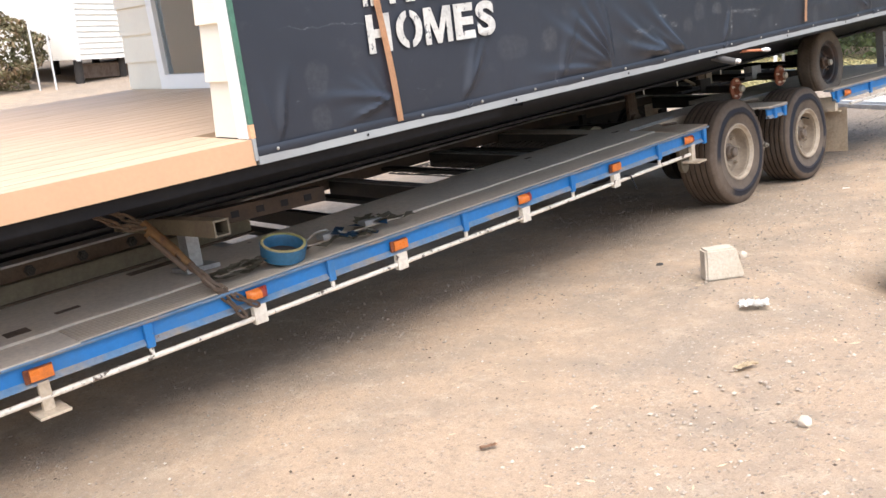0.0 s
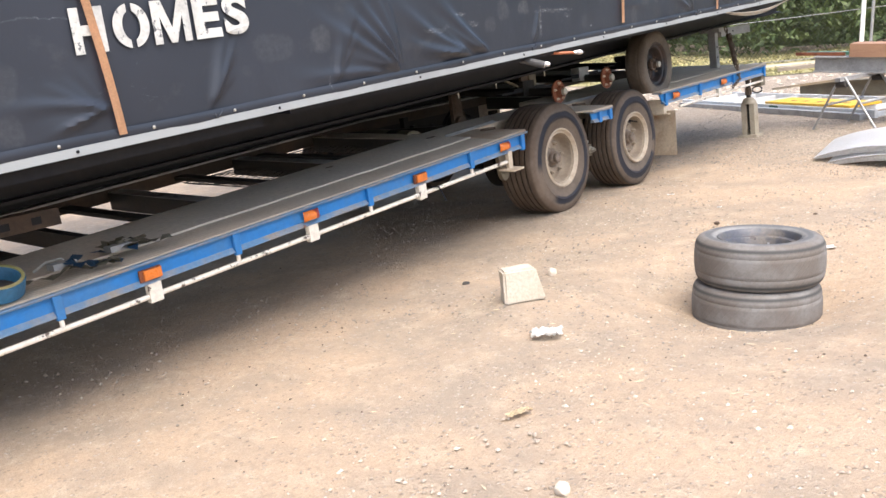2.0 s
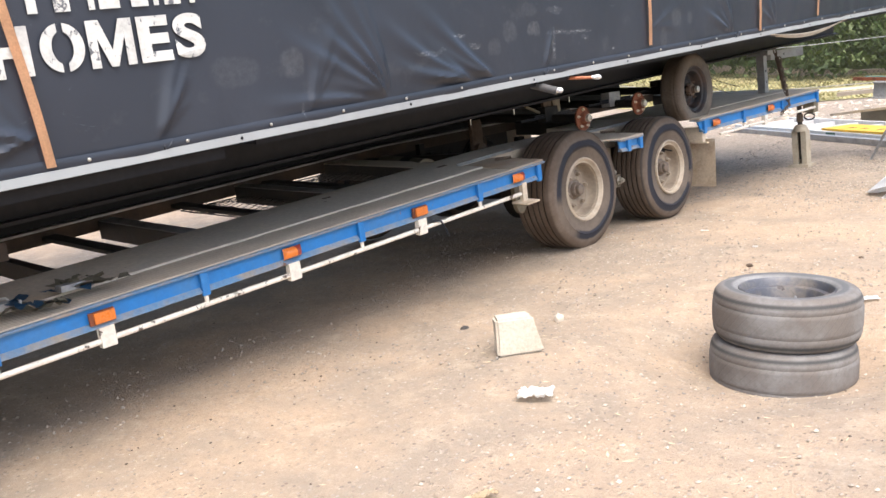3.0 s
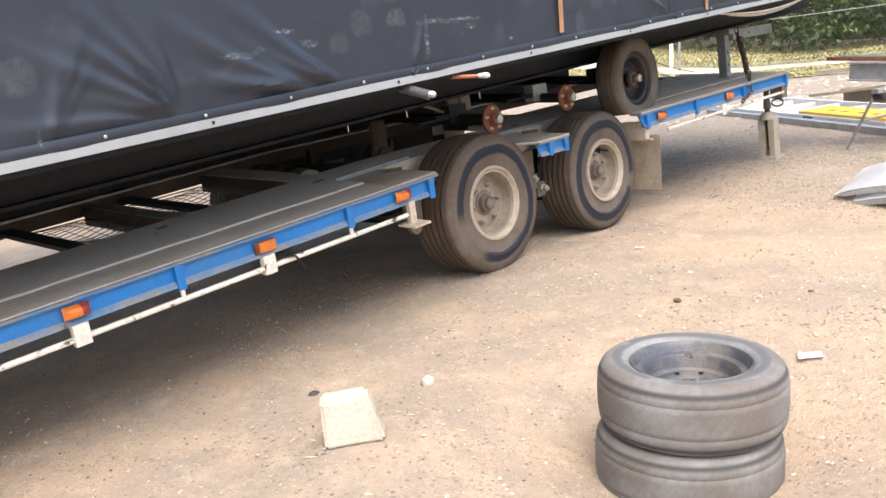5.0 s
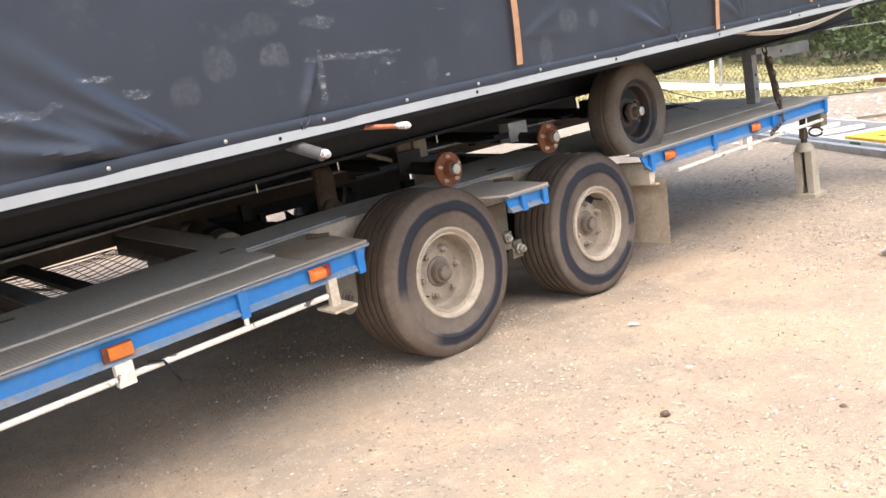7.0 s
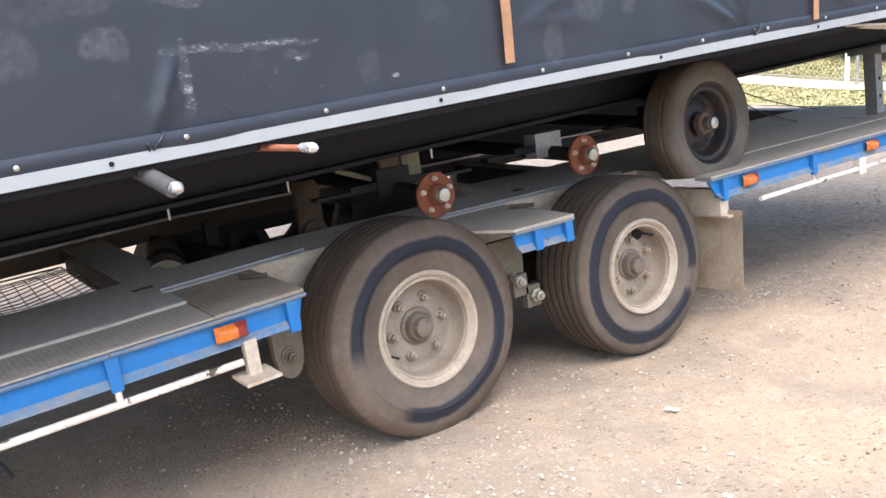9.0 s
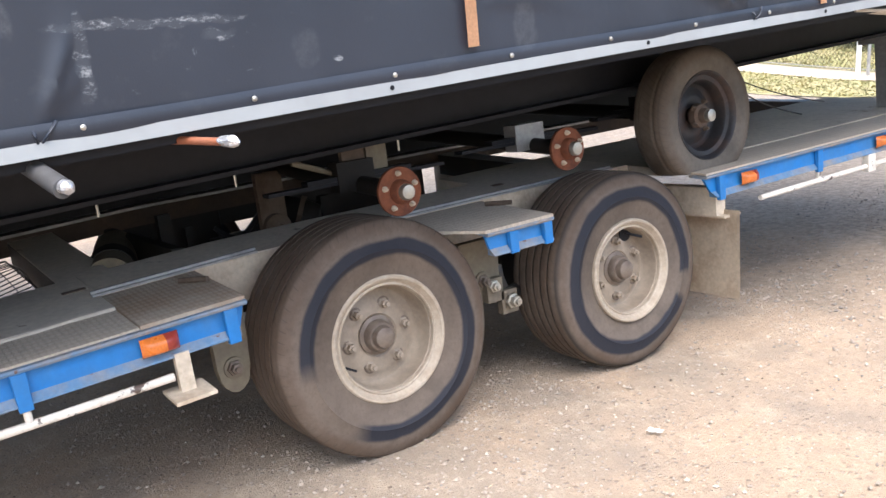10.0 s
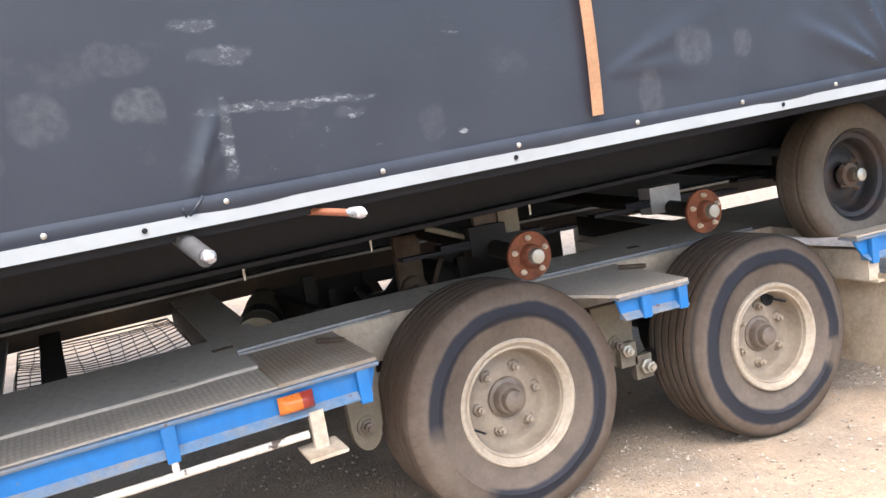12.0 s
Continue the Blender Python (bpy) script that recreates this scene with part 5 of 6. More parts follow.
# ---- far yard, fence, hedge ----
def strip(name, pts, width, material, label, lift=0.012, n=30):
    bm = B()
    a, b = Vector(pts[0]), Vector(pts[1])
    side = (b - a).to_2d().orthogonal().normalized() * width
    def f(u, v):
        p = a.to_2d().lerp(b.to_2d(), u) + side * v
        return Vector((p.x, p.y, ground_z(p.x, p.y) + lift + 0.01 * noise.noise(Vector((p.x, p.y, 0)))))
    sheet(bm, f, n, 6)
    return tagged(part(name, bm, material, None, label), label, kind="structure")


strip("grass_verge", ((-60, 15.6, 0), (25, 20.5, 0)), 2.2, M_GRASS, "dry yellow-green grass verge", 0.014, 60)
GRASS_AT = lambda r: (lambda x, v: Vector((x, 15.7 + 0.0576 * (x + 60) + v, ground_z(x, 18) + 0.03)))(r.uniform(-16, 2), r.choice((r.uniform(0, 2.1), r.uniform(3.6, 7.5))))
strip("road", ((-60, 17.9, 0), (25, 22.8, 0)), 1.2, M_ROAD, "pale gravel track", 0.02, 60)
strip("grass_verge_far", ((-60, 19.2, 0), (25, 24.1, 0)), 5.0, M_GRASS, "dry grass verge below a hedge", 0.014, 60)


def leaves(n, at, spread, size, seed):
    """n small bent leaf clumps, scattered by at(random)."""
    r = random.Random(seed)
    verts, faces = [], []
    for _ in range(n):
        p = at(r)
        q = Euler((r.uniform(-1.2, 1.2), r.uniform(-1.2, 1.2), r.uniform(0, 6.3))).to_matrix()
        s = size * r.uniform(0.6, 1.5)
        k = len(verts)
        for v in ((-s, 0, 0), (0, -s * 0.45, s * 0.15), (s, 0, -s * 0.1), (0, s * 0.45, s * 0.15)):
            verts.append(p + q @ Vector(v))
        faces += [(k, k + 1, k + 3), (k + 1, k + 2, k + 3)]
    me = bpy.data.meshes.new("leaves")
    me.from_pydata([tuple(v) for v in verts], [], faces)
    return me


tuft = leaves(30000, GRASS_AT, 1, 0.035, 13)
tuft.materials.append(leaf_mat("grass_blades", (0.33, 0.30, 0.13), (0.42, 0.36, 0.18)))
tagged(new("grass", tuft), "tufts of dry grass on the verge", "grass", kind="stuff")


def build_hedge():
    def at(r):
        x = r.uniform(-45, 14)
        y = 22.4 + 0.0576 * (x + 60) + r.uniform(0, 1.0) ** 2 * 4 
        hgt = 4.6 + 1.4 * noise.noise(Vector((x * 0.5, 0, 0)))
        z = r.uniform(0.0, 1.0) ** 0.9 * hgt
        bul = 0.9 * noise.noise(Vector((x * 0.9, z * 0.9, 4)))
        return Vector((x, y - bul, ground_z(x, y) + z + 0.1))
    me = leaves(90000, at, 1, 0.10, 7)
    me.materials.append(M_HEDGE)
    tagged(new("hedge", me), "dense green hedge of trees behind the fence", "hedge", kind="stuff")
    bm = B()
    sheet(bm, lambda u, v: Vector((-45 + 59 * u, 26.6 + 0.0576 * (15 + 59 * u), ground_z(-45 + 59 * u, 27) + 5 * v)), 40, 2)
    tagged(part("backdrop", bm, M_HEDGE, None, "dark inner mass of the hedge"), "dark inner mass of the hedge", kind="structure")


build_hedge()


def fence_post(x, y, h, r):
    p = thing("fence_post", (x, y, ground_z(x, y)), "white tubular fence post standing in dry grass", "fence post", "fence posts")
    part("pole", cyl(B(), (x, y, ground_z(x, y) - 0.1), (x + 0.10 * h, y, ground_z(x, y) + h), r, n=14), M_WTRIM, p, smooth=True)
    part("stay", cyl(B(), (x + 0.17, y + 0.05, ground_z(x, y) - 0.1), (x + 0.17 + 0.10 * h, y + 0.05, ground_z(x, y) + h * 0.95), r * 0.7, n=10), M_GREY, p, "thin grey stay pole", smooth=True)


for x, y in ((-5.43, 22.0), (-10.48, 21.4), (-13.9, 21.1), (-2.2, 22.3)):
    fence_post(x, y, 2.6, 0.045)


def build_fence():
    f = thing("wire_fence", (-6, 22.1, 0), "diamond wire mesh fence on white posts", "fence")
    bm = B()
    for i in range(150):
        x = -14 + 13.5 * i / 150
        for s in (-1, 1):
            a, b = x, x + s * 1.3
            p = [Vector((q, 22.32 + 0.0576 * (q + 2.2), ground_z(q, 22) + z)) for q, z in ((a, 0.05), (b, 1.9))]
            cyl(bm, p[0], p[1], 0.0028, n=3)
    part("mesh", bm, M_DARK, f, "dull diamond mesh")
    for z in (0.08, 1.0, 1.9):
        part("wire", pipe(B(), [Vector((q, 22.3 + 0.0576 * (q + 2.2), ground_z(q, 22) + z)) for q in np.linspace(-14, -0.5, 12)], 0.008, 4), M_GREY, f)


build_fence()


# ---- stand under the trailer's tail ----
def build_stand():
    s = thing("trailer_stand", (-3.35, 10.42, 0), "dusty cream screw stand under the tail of the trailer", "stand")
    bm = B()
    box(bm, -3.26, -3.44, 10.33, 10.52, 0.0, 0.035, 0.006)
    part("foot", bm, M_STAND, s)
    bm = B()
    for side in (-1, 1):
        box(bm, -3.35 + side * 0.066, -3.35 + side * 0.018, 10.37, 10.47, 0.03, 0.345, 0.006)
    box(bm, -3.40, -3.30, 10.455, 10.47, 0.03, 0.345)
    part("body", bm, M_STAND, s, "slotted cream body")
    part("shoulder", lathe(B(), [(0.0, 0.072), (0.02, 0.068), (0.05, 0.050), (0.062, 0.034), (0.064, 0.01)], 16), M_STAND, s, smooth=True, place=pose(-3.35, 10.42, 0.340, 0, -90, 0))
    part("screw", cyl(B(), (-3.35, 10.42, 0.08), (-3.35, 10.42, 0.66), 0.022, n=14), M_DARK, s, smooth=True)
    part("collar", cyl(B(), (-3.35, 10.42, 0.575), (-3.35, 10.42, 0.615), 0.04, n=16), M_BROWN, s)
    part("nut", cyl(B(), (-3.35, 10.42, 0.43), (-3.35, 10.42, 0.50), 0.036, 0.03, n=6), M_BROWN, s, "rusty screw nut")
    part("handle", pipe(B(), [(-3.33 + 0.075 + 0.05 * math.cos(a), 10.41, 0.475 + 0.03 * math.sin(a)) for a in np.linspace(0, 6.0, 14)], 0.008, 6), M_DARK, s, "dark ring handle", smooth=True)


build_stand()


# ---- stack of panels, trestles, beams and curved plates ----
def build_panels():
    p = thing("panel_frame", (-3.6, 12.4, 0), "long aluminium panel frame lying on the ground", "panel")
    a, d = Vector((-2.4, 11.25, 0)), Vector((-3.0, 2.6, 0))
    L = d.length
    d = d.normalized()
    n = Vector((-d.y, d.x, 0)) * -1
    def P(u, v, z):
        q = a + d * u + n * v
        return (q.x, q.y, z)
    def plank(name, u0, u1, v0, v1, z0, z1, m, parent, label=""):
        bm = B()
        vs = [bm.verts.new(P(u, v, z)) for u, v, z in ((u0, v0, z0), (u1, v0, z0), (u1, v1, z0), (u0, v1, z0), (u0, v0, z1), (u1, v0, z1), (u1, v1, z1), (u0, v1, z1))]
        for f in ((0, 1, 2, 3), (4, 5, 6, 7), (0, 1, 5, 4), (1, 2, 6, 5), (2, 3, 7, 6), (3, 0, 4, 7)):
            bm.faces.new([vs[k] for k in f])
        return part(name, bm, m, parent, label)
    plank("side_member", 0, L + 0.6, 0, 0.04, 0.02, 0.10, M_ALU, p)
    plank("side_member", 0, L + 0.6, 0.8, 0.84, 0.02, 0.10, M_ALU, p)
    for u in np.arange(0, L + 0.7, 0.55):
        plank("rung", u, u + 0.04, 0.04, 0.8, 0.03, 0.08, M_ALU, p)
    plank("runner", 0.1, L + 0.5, -0.10, -0.02, 0.0, 0.07, M_GREY, p)
    y = thing("yellow_sign_panel", (-3.7, 12.7, 0.15), "flat yellow panel with dark marks lying on the frame", "sign")
    plank("board", 0.45, 2.2, 0.03, 0.40, 0.104, 0.128, M_YELLOW, y)
    for u in (0.7, 0.95, 1.2, 1.5, 1.75):
        plank("mark", u, u + 0.09, 0.16, 0.21, 0.1285, 0.130, M_BROWN, y, "unreadable dark marks")
    g = thing("green_label", (-3.55, 12.2, 0.05), "small green sticker on the frame", "label")
    plank("patch", 1.85, 2.05, -0.003, -0.001, 0.03, 0.09, M_GREEN, g)


build_panels()


def trestle(x, y, turn, h):
    """A folding trestle: two A frames joined by a top bar along its x."""
    t = thing("trestle", (x, y, 0), "galvanised steel folding trestle carrying beams", "trestle", "trestles")
    m = pose(x, y, 0, 0, 0, turn)
    def F(v):
        return m @ v
    for sx in (-0.27, 0.27):
        for sy in (-1, 1):
            part("leg", cyl(B(), (sx, sy * 0.35, 0), (sx * 0.95, sy * 0.03, h), 0.012, n=8), M_GREY, t, fn=F)
        part("hinge", cyl(B(), (sx, -0.05, h - 0.06), (sx, 0.05, h - 0.06), 0.03, n=10), M_DARK, t, fn=F)
    for sy in (-1, 1):
        part("brace", cyl(B(), (-0.27, sy * 0.17, h * 0.5), (0.27, sy * 0.17, h * 0.5), 0.012, n=6), M_GREY, t, fn=F)
    bm = B()
    box(bm, -0.33, 0.33, -0.03, 0.03, h - 0.03, h + 0.005, 0.004)
    part("top_bar", bm, M_GREY, t, fn=F)


trestle(-2.42, 10.86, 69, 0.50)
trestle(-1.35, 10.98, 69, 0.385)


def long_beam(name, a, b, w, h, m, label, cat="beam", group=""):
    a, b = Vector(a), Vector(b)
    t = thing(name, (a + b) / 2, label, cat, group)
    q = (b - a).to_track_quat("Y", "Z").to_matrix()
    bm = B()
    L = (b - a).length
    box(bm, -w / 2, w / 2, 0, L, 0, h, 0.004)
    part("length", bm, m, t, fn=lambda v: a + q @ v)
    return t


def i_beam(a, b, w, h, m, label):
    a, b = Vector(a), Vector(b)
    t = thing("steel_beam", (a + b) / 2, label, "beam", "steel beams")
    q = (b - a).to_track_quat("Y", "Z").to_matrix()
    L = (b - a).length
    for nm, x0, x1, z0, z1 in (("flange", -w / 2, w / 2, 0, 0.012), ("flange", -w / 2, w / 2, h - 0.012, h), ("web", -0.01, 0.01, 0.012, h - 0.012)):
        bm = B()
        box(bm, x0, x1, 0, L, z0, z1)
        part(nm, bm, m, t, fn=lambda v: a + q @ v)


i_beam((-2.87, 10.95, 0.558), (-1.0, 11.05, 0.345), 0.12, 0.155, M_GREY, "grey steel beam resting on trestles")
i_beam((-2.80, 11.12, 0.552), (-1.0, 11.22, 0.345), 0.12, 0.15, M_GREY, "grey steel beam resting on trestles")
long_beam("timber_pack", (-2.53, 11.05, 0.675), (-1.0, 11.15, 0.50), 0.34, 0.125, M_TIMBER, "reddish brown timber pack on steel beams", "timber")
long_beam("timber_length", (-3.0, 11.15, 0.726), (-2.54, 11.2, 0.675), 0.12, 0.03, M_GREEN, "pale green painted timber end", "timber")
long_beam("timber_length", (-3.06, 11.0, 0.735), (-2.6, 11.04, 0.685), 0.05, 0.03, M_RUST, "rusty flat bar end", "bar")
i_beam((-4.0, 13.9, 0.0), (1.0, 13.0, 0.0), 0.15, 0.22, M_KHAKI, "weathered khaki steel beam on the ground")
i_beam((-3.2, 14.3, 0.22), (1.0, 13.6, 0.22), 0.16, 0.28, M_DKBLUE, "dark blue steel beam")
long_beam("timber_length", (-4.3, 14.0, 0.40), (0.8, 13.8, 0.50), 0.12, 0.05, M_PALETIM, "weathered grey timber length", "timber", "timber lengths")
long_beam("timber_length", (-3.2, 13.6, 0.45), (0.8, 13.3, 0.46), 0.10, 0.04, M_TIMBER, "brown timber length lying on steel beams", "timber", "timber lengths")
long_beam("timber_length", (-4.1, 13.2, 0.22), (-2.3, 12.6, 0.36), 0.06, 0.03, M_PALETIM, "pale timber batten leaning on beams", "timber", "timber lengths")


def curved_plate(ax, ay, long, wide, rise, lift):
    """An arched plate; its near corner stands at ax, ay."""
    t = thing("curved_plate", (ax, ay, 0), "curved aluminium chequer plate guard lying on the ground", "guard plate", "guard plates")
    c, w = Vector((0.90, -0.42, 0)) * long, Vector((-0.05, 1.0, 0)) * wide
    o = Vector((ax, ay, lift))
    def arch(u):
        return rise * math.sin(math.pi * min(1, max(0, u))) ** 0.85
    bm = B()
    sheet(bm, lambda u, v: o + c * u + w * v + Vector((0, 0, arch(u) + 0.05 * v)), 30, 3)
    bmesh.ops.solidify(bm, geom=bm.faces[:], thickness=0.006)
    part("plate", bm, M_ALCHEQ, t, smooth=True)
    bm = B()
    sheet(bm, lambda u, v: o + c * u + Vector((0, -0.003, max(0.001, arch(u) - 0.004 - 0.04 * v * math.sin(math.pi * u) ** 0.3))), 30, 1)
    bmesh.ops.solidify(bm, geom=bm.faces[:], thickness=0.004)
    part("lip", bm, M_ALU, t)


curved_plate(-2.23, 8.80, 1.5, 0.66, 0.125, 0.03)
curved_plate(-2.10, 8.70, 1.4, 0.62, 0.095, 0.003)

f = thing("metal_stand", (-1.75, 9.95, 0), "small white metal frame lying beside curved plates", "frame")
for nm, x0, x1, y0, y1, z0, z1 in (("rail", -1.98, -1.2, 10.05, 10.09, 0.10, 0.14), ("rail", -1.98, -1.2, 10.30, 10.34, 0.10, 0.14), ("upright", -1.98, -1.94, 10.05, 10.09, 0.0, 0.10), ("upright", -1.98, -1.94, 10.09, 10.34, 0.10, 0.14), ("upright", -1.80, -1.76, 10.05, 10.09, 0.0, 0.10)):
    bm = B()
    box(bm, x0, x1, y0, y1, z0, z1, 0.003)
    part(nm, bm, M_ALU, f)


# ---- buildings and bush beyond the porch ----
def build_far():
    m = pose(-25, 11.2, ground_z(-25, 11.2), 0, 6.5, 21.5)
    def F(v):
        return m @ v
    h = thing("white_cottage", m.translation, "white weatherboard cottage raised on dark stumps", "house")
    for i in range(28):
        bm = B()
        z = 0.62 + i * 0.15
        box(bm, -0.04 if i % 2 else -0.05, 0.0, -0.8, 6.0, z, z + 0.146)
        for v in bm.verts:
            if v.co.z > z + 0.1 and v.co.x > -0.03:
                v.co.x -= 0.03
        part("board", bm, M_FAR, h, fn=F)
    bm = B()
    box(bm, -5.0, -0.06, -0.8, 6.0, 0.62, 4.9)
    part("wall", bm, M_FAR, h, fn=F)
    bm = B()
    box(bm, -0.02, 0.03, -0.9, -0.78, 0.58, 4.9)
    part("corner_board", bm, M_WTRIM, h, fn=F)
    for y in (-0.6, 1.0, 2.6, 4.2):
        for x in (-0.3, -3):
            part("stump", cyl(B(), (x, y, -0.3), (x, y, 0.62), 0.12, n=10), M_DARK, h, "dark house stump", fn=F)
    bm = B()
    box(bm, -0.3, -0.36, -0.7, 6, 0.1, 0.5)
    part("skirt", bm, M_BROWN, h, fn=F)
    bm = B()
    box(bm, 0.0, 0.12, 1.0, 1.3, 2.1, 3.0)
    part("window_hood", bm, M_FAR, h, fn=F)
    m2 = pose(-33, 10.6, ground_z(-33, 10.6), 0, 6.5, 21.5)
    g = thing("white_house", m2.translation, "pale house with a grey roof and awning", "house")
    G = lambda v: m2 @ v
    bm = B()
    box(bm, -6, 0, -4.0, 3.5, 0.6, 3.4)
    part("wall", bm, M_FAR, g, fn=G)
    bm = B()
    vs = [bm.verts.new(v) for v in ((0.6, -4.5, 3.35), (0.6, 4, 3.35), (-3, 4, 5.0), (-3, -4.5, 5.0), (-6.6, -4.5, 3.35), (-6.6, 4, 3.35))]
    for f in ((0, 1, 2, 3), (3, 2, 5, 4), (0, 3, 4), (1, 2, 5)):
        bm.faces.new([vs[k] for k in f])
    part("roof", bm, M_ROOF, g, "grey sheet roof", fn=G)
    bm = B()
    vs = [bm.verts.new(v) for v in ((0.0, 1.2, 3.2), (0.0, 2.4, 3.2), (0.9, 2.4, 2.6), (0.9, 1.2, 2.6))]
    bm.faces.new(vs)
    bmesh.ops.solidify(bm, geom=bm.faces[:], thickness=0.03)
    part("awning", bm, M_ROOF, g, "grey window awning", fn=G)
    bm = B()
    box(bm, 0.0, 0.03, 1.3, 2.3, 1.6, 2.9)
    part("window", bm, M_DARK, g, fn=G)
    for x, y in ((-24.4, 9.2), (-24.2, 9.55)):
        z = ground_z(x, y)
        one("grey_pole", cyl(B(), (x, y, z), (x + 0.3, y, z + 3.0), 0.026, n=10), M_ALU, None, "grey galvanised pole beside the bush", "pole", "poles", True)
    def at(r):
        a, c = r.uniform(0, 6.28), r.uniform(-1, 1)
        s = math.sqrt(1 - c * c)
        q = 0.75 + 0.3 * noise.noise(Vector((3 * math.cos(a) * s, 3 * math.sin(a) * s, 3 * c)))
        return Vector((-25.3 + 1.5 * q * s * math.cos(a), 8.0 + 2.2 * q * s * math.sin(a), ground_z(-25.3, 8.0) + 1.05 + 1.4 * q * c))
    me = leaves(12000, at, 1, 0.06, 3)
    me.materials.append(M_BUSH)
    b = thing("bush", (-25.3, 8.0, ground_z(-25.3, 8.0)), "reddish green rounded bush beside a white house", "bush")
    crown = new("crown", me)
    crown.parent, crown.matrix_parent_inverse = b, Matrix.Translation(-b.location)
    part("trunk", cyl(B(), b.location, b.location + Vector((0.05, 0, 1.0)), 0.06, 0.03, 8), M_BARK, b)
    def at2(r):
        return Vector((-40 + r.uniform(-1.5, 1.5), 12.2 + r.gauss(0, 2.2), ground_z(-40, 12) + 5.4 + r.gauss(0, 1.3)))
    me = leaves(3500, at2, 1, 0.3, 5)
    me.materials.append(M_HEDGE)
    t = thing("tree", (-40, 12, ground_z(-40, 12)), "green leafy tree behind the houses", "tree")
    crown = new("crown", me)
    crown.parent, crown.matrix_parent_inverse = t, Matrix.Translation(-t.location)
    part("trunk", cyl(B(), t.location, t.location + Vector((0, 0, 5)), 0.22, 0.1, 10), M_BARK, t)


build_far()


# ---- things on the deck ----
def on_deck(x, y, w=0.0):
    return TR(Vector((x, y, w + 0.017)))


def ribbon(bm, pts, width, thick=0.003):
    """A flat strip along pts that lies and twists a little."""
    rows = []
    for i, p in enumerate(pts):
        d = (pts[min(i + 1, len(pts) - 1)] - pts[max(i - 1, 0)]).normalized()
        side = d.cross(Vector((0.25 * math.sin(i * 1.7), 0.3 * math.cos(i * 1.1), 1))).normalized() * width / 2
        rows.append((bm.verts.new(p - side), bm.verts.new(p + side)))
    for a, b in zip(rows, rows[1:]):
        bm.faces.new((a[0], a[1], b[1], b[0]))
    bmesh.ops.solidify(bm, geom=bm.faces[:], thickness=thick)
    return bm


def build_deck_things():
    # khaki drawbar beam and box arm under the porch
    d = thing("drawbar_beam", on_deck(-4.2, 1.8), "khaki painted steel drawbar lying on the front deck", "steel beam")
    for nm, x0, x1, z0, z1, m in (("lower_rail", -4.03, -4.05, 0.022, 0.100, M_KHAKI), ("web", -4.075, -4.09, 0.100, 0.172, M_BROWN), ("top_flange", -4.03, -4.11, 0.172, 0.182, M_GREY), ("ledge", -4.03, -4.09, 0.0935, 0.0995, M_KHAKI), ("foot_flange", -4.0, -4.11, 0.014, 0.0215, M_BROWN)):
        bm = B()
        box(bm, x0, x1, -0.9, 3.2, z0, z1, ny=8)
        part(nm, bm, m, d, fn=TR)
    bm = B()
    box(bm, -4.026, -4.028, 1.45, 1.75, 0.045, 0.082)
    s = part("sticker", bm, M_PAPER, d, "white sticker with an unreadable line", TR)
    bm = B()
    box(bm, -4.0245, -4.0258, 1.49, 1.71, 0.057, 0.070)
    part("bar", bm, M_DARK, s, fn=TR)
    for k in range(9):
        part("bolt", nut_bmesh(0.018, 0.04), M_DARK, d, place=Matrix.Translation(TR(Vector((-4.072, 0.9 + 0.24 * k, 0.128)))))
    a = thing("box_arm", (-3.6, 2.55, 0.75), "khaki square hollow section arm on a grey post", "steel arm")
    for (x0, x1, z0, z1, y0, y1) in ((-3.02, -4.0, 0.823, 0.831, 2.48, 2.548), (-3.02, -4.0, 0.765, 0.772, 2.48, 2.548), (-3.02, -4.0, 0.772, 0.823, 2.48, 2.487), (-3.02, -4.0, 0.772, 0.823, 2.541, 2.548)):
        bm = B()
        box(bm, x0, x1, y0, y1, z0, z1)
        part("wall", bm, M_KHAKI, a)
    bm = B()
    box(bm, -3.45, -3.56, 2.56, 3.30, 0.75, 0.82, 0.004)
    part("side_tube", bm, M_BEAM, a)
    for k in range(5):
        bm = B()
        box(bm, -3.447, -3.449, 2.66 + 0.13 * k, 2.70 + 0.13 * k, 0.77, 0.80)
        part("slot", bm, M_BLACK, a)
    bm = B()
    z0 = on_deck(-3.62, 2.7).z
    box(bm, -3.58, -3.66, 2.62, 2.68, z0, 0.76, 0.006)
    box(bm, -3.54, -3.70, 2.58, 2.74, z0, z0 + 0.02, 0.004)
    part("post", bm, M_GREY, a, "dull grey post with a foot plate")
    # tie-down chain with its binder
    c = thing("tie_down_chain", (-3.25, 2.4, 0.55), "rusty tie-down chain with a worn lever binder", "chain")
    def link(p, d, twist, r=0.017, wire=0.0062, name="link"):
        q = d.to_track_quat("X", "Z") @ Euler((twist, 0, 0)).to_quaternion()
        pts = []
        for k in range(14):
            t = 2 * math.pi * k / 14
            pts.append(p + q @ Vector((r * 1.15 * math.cos(t) + (0.010 if math.cos(t) > 0 else -0.010), r * 0.72 * math.sin(t), 0)))
        part("link", pipe(B(), pts, wire, 6, closed=True), M_BROWN, c, smooth=True)
    def run(p0, p1, sagz, r=0.017):
        p0, p1 = Vector(p0), Vector(p1)
        n = max(2, int((p1 - p0).length / (r * 2.55)))
        pt = lambda t: p0.lerp(p1, t) + Vector((0, 0, -sagz * 4 * t * (1 - t)))
        for i in range(n):
            t = (i + 0.5) / n
            link(pt(t), pt(min(1, t + 0.02)) - pt(max(0, t - 0.02)), (i % 2) * math.pi / 2 + 0.3, r)
    run((-3.47, 2.20, 0.97), (-3.36, 2.35, 0.845), 0.01)
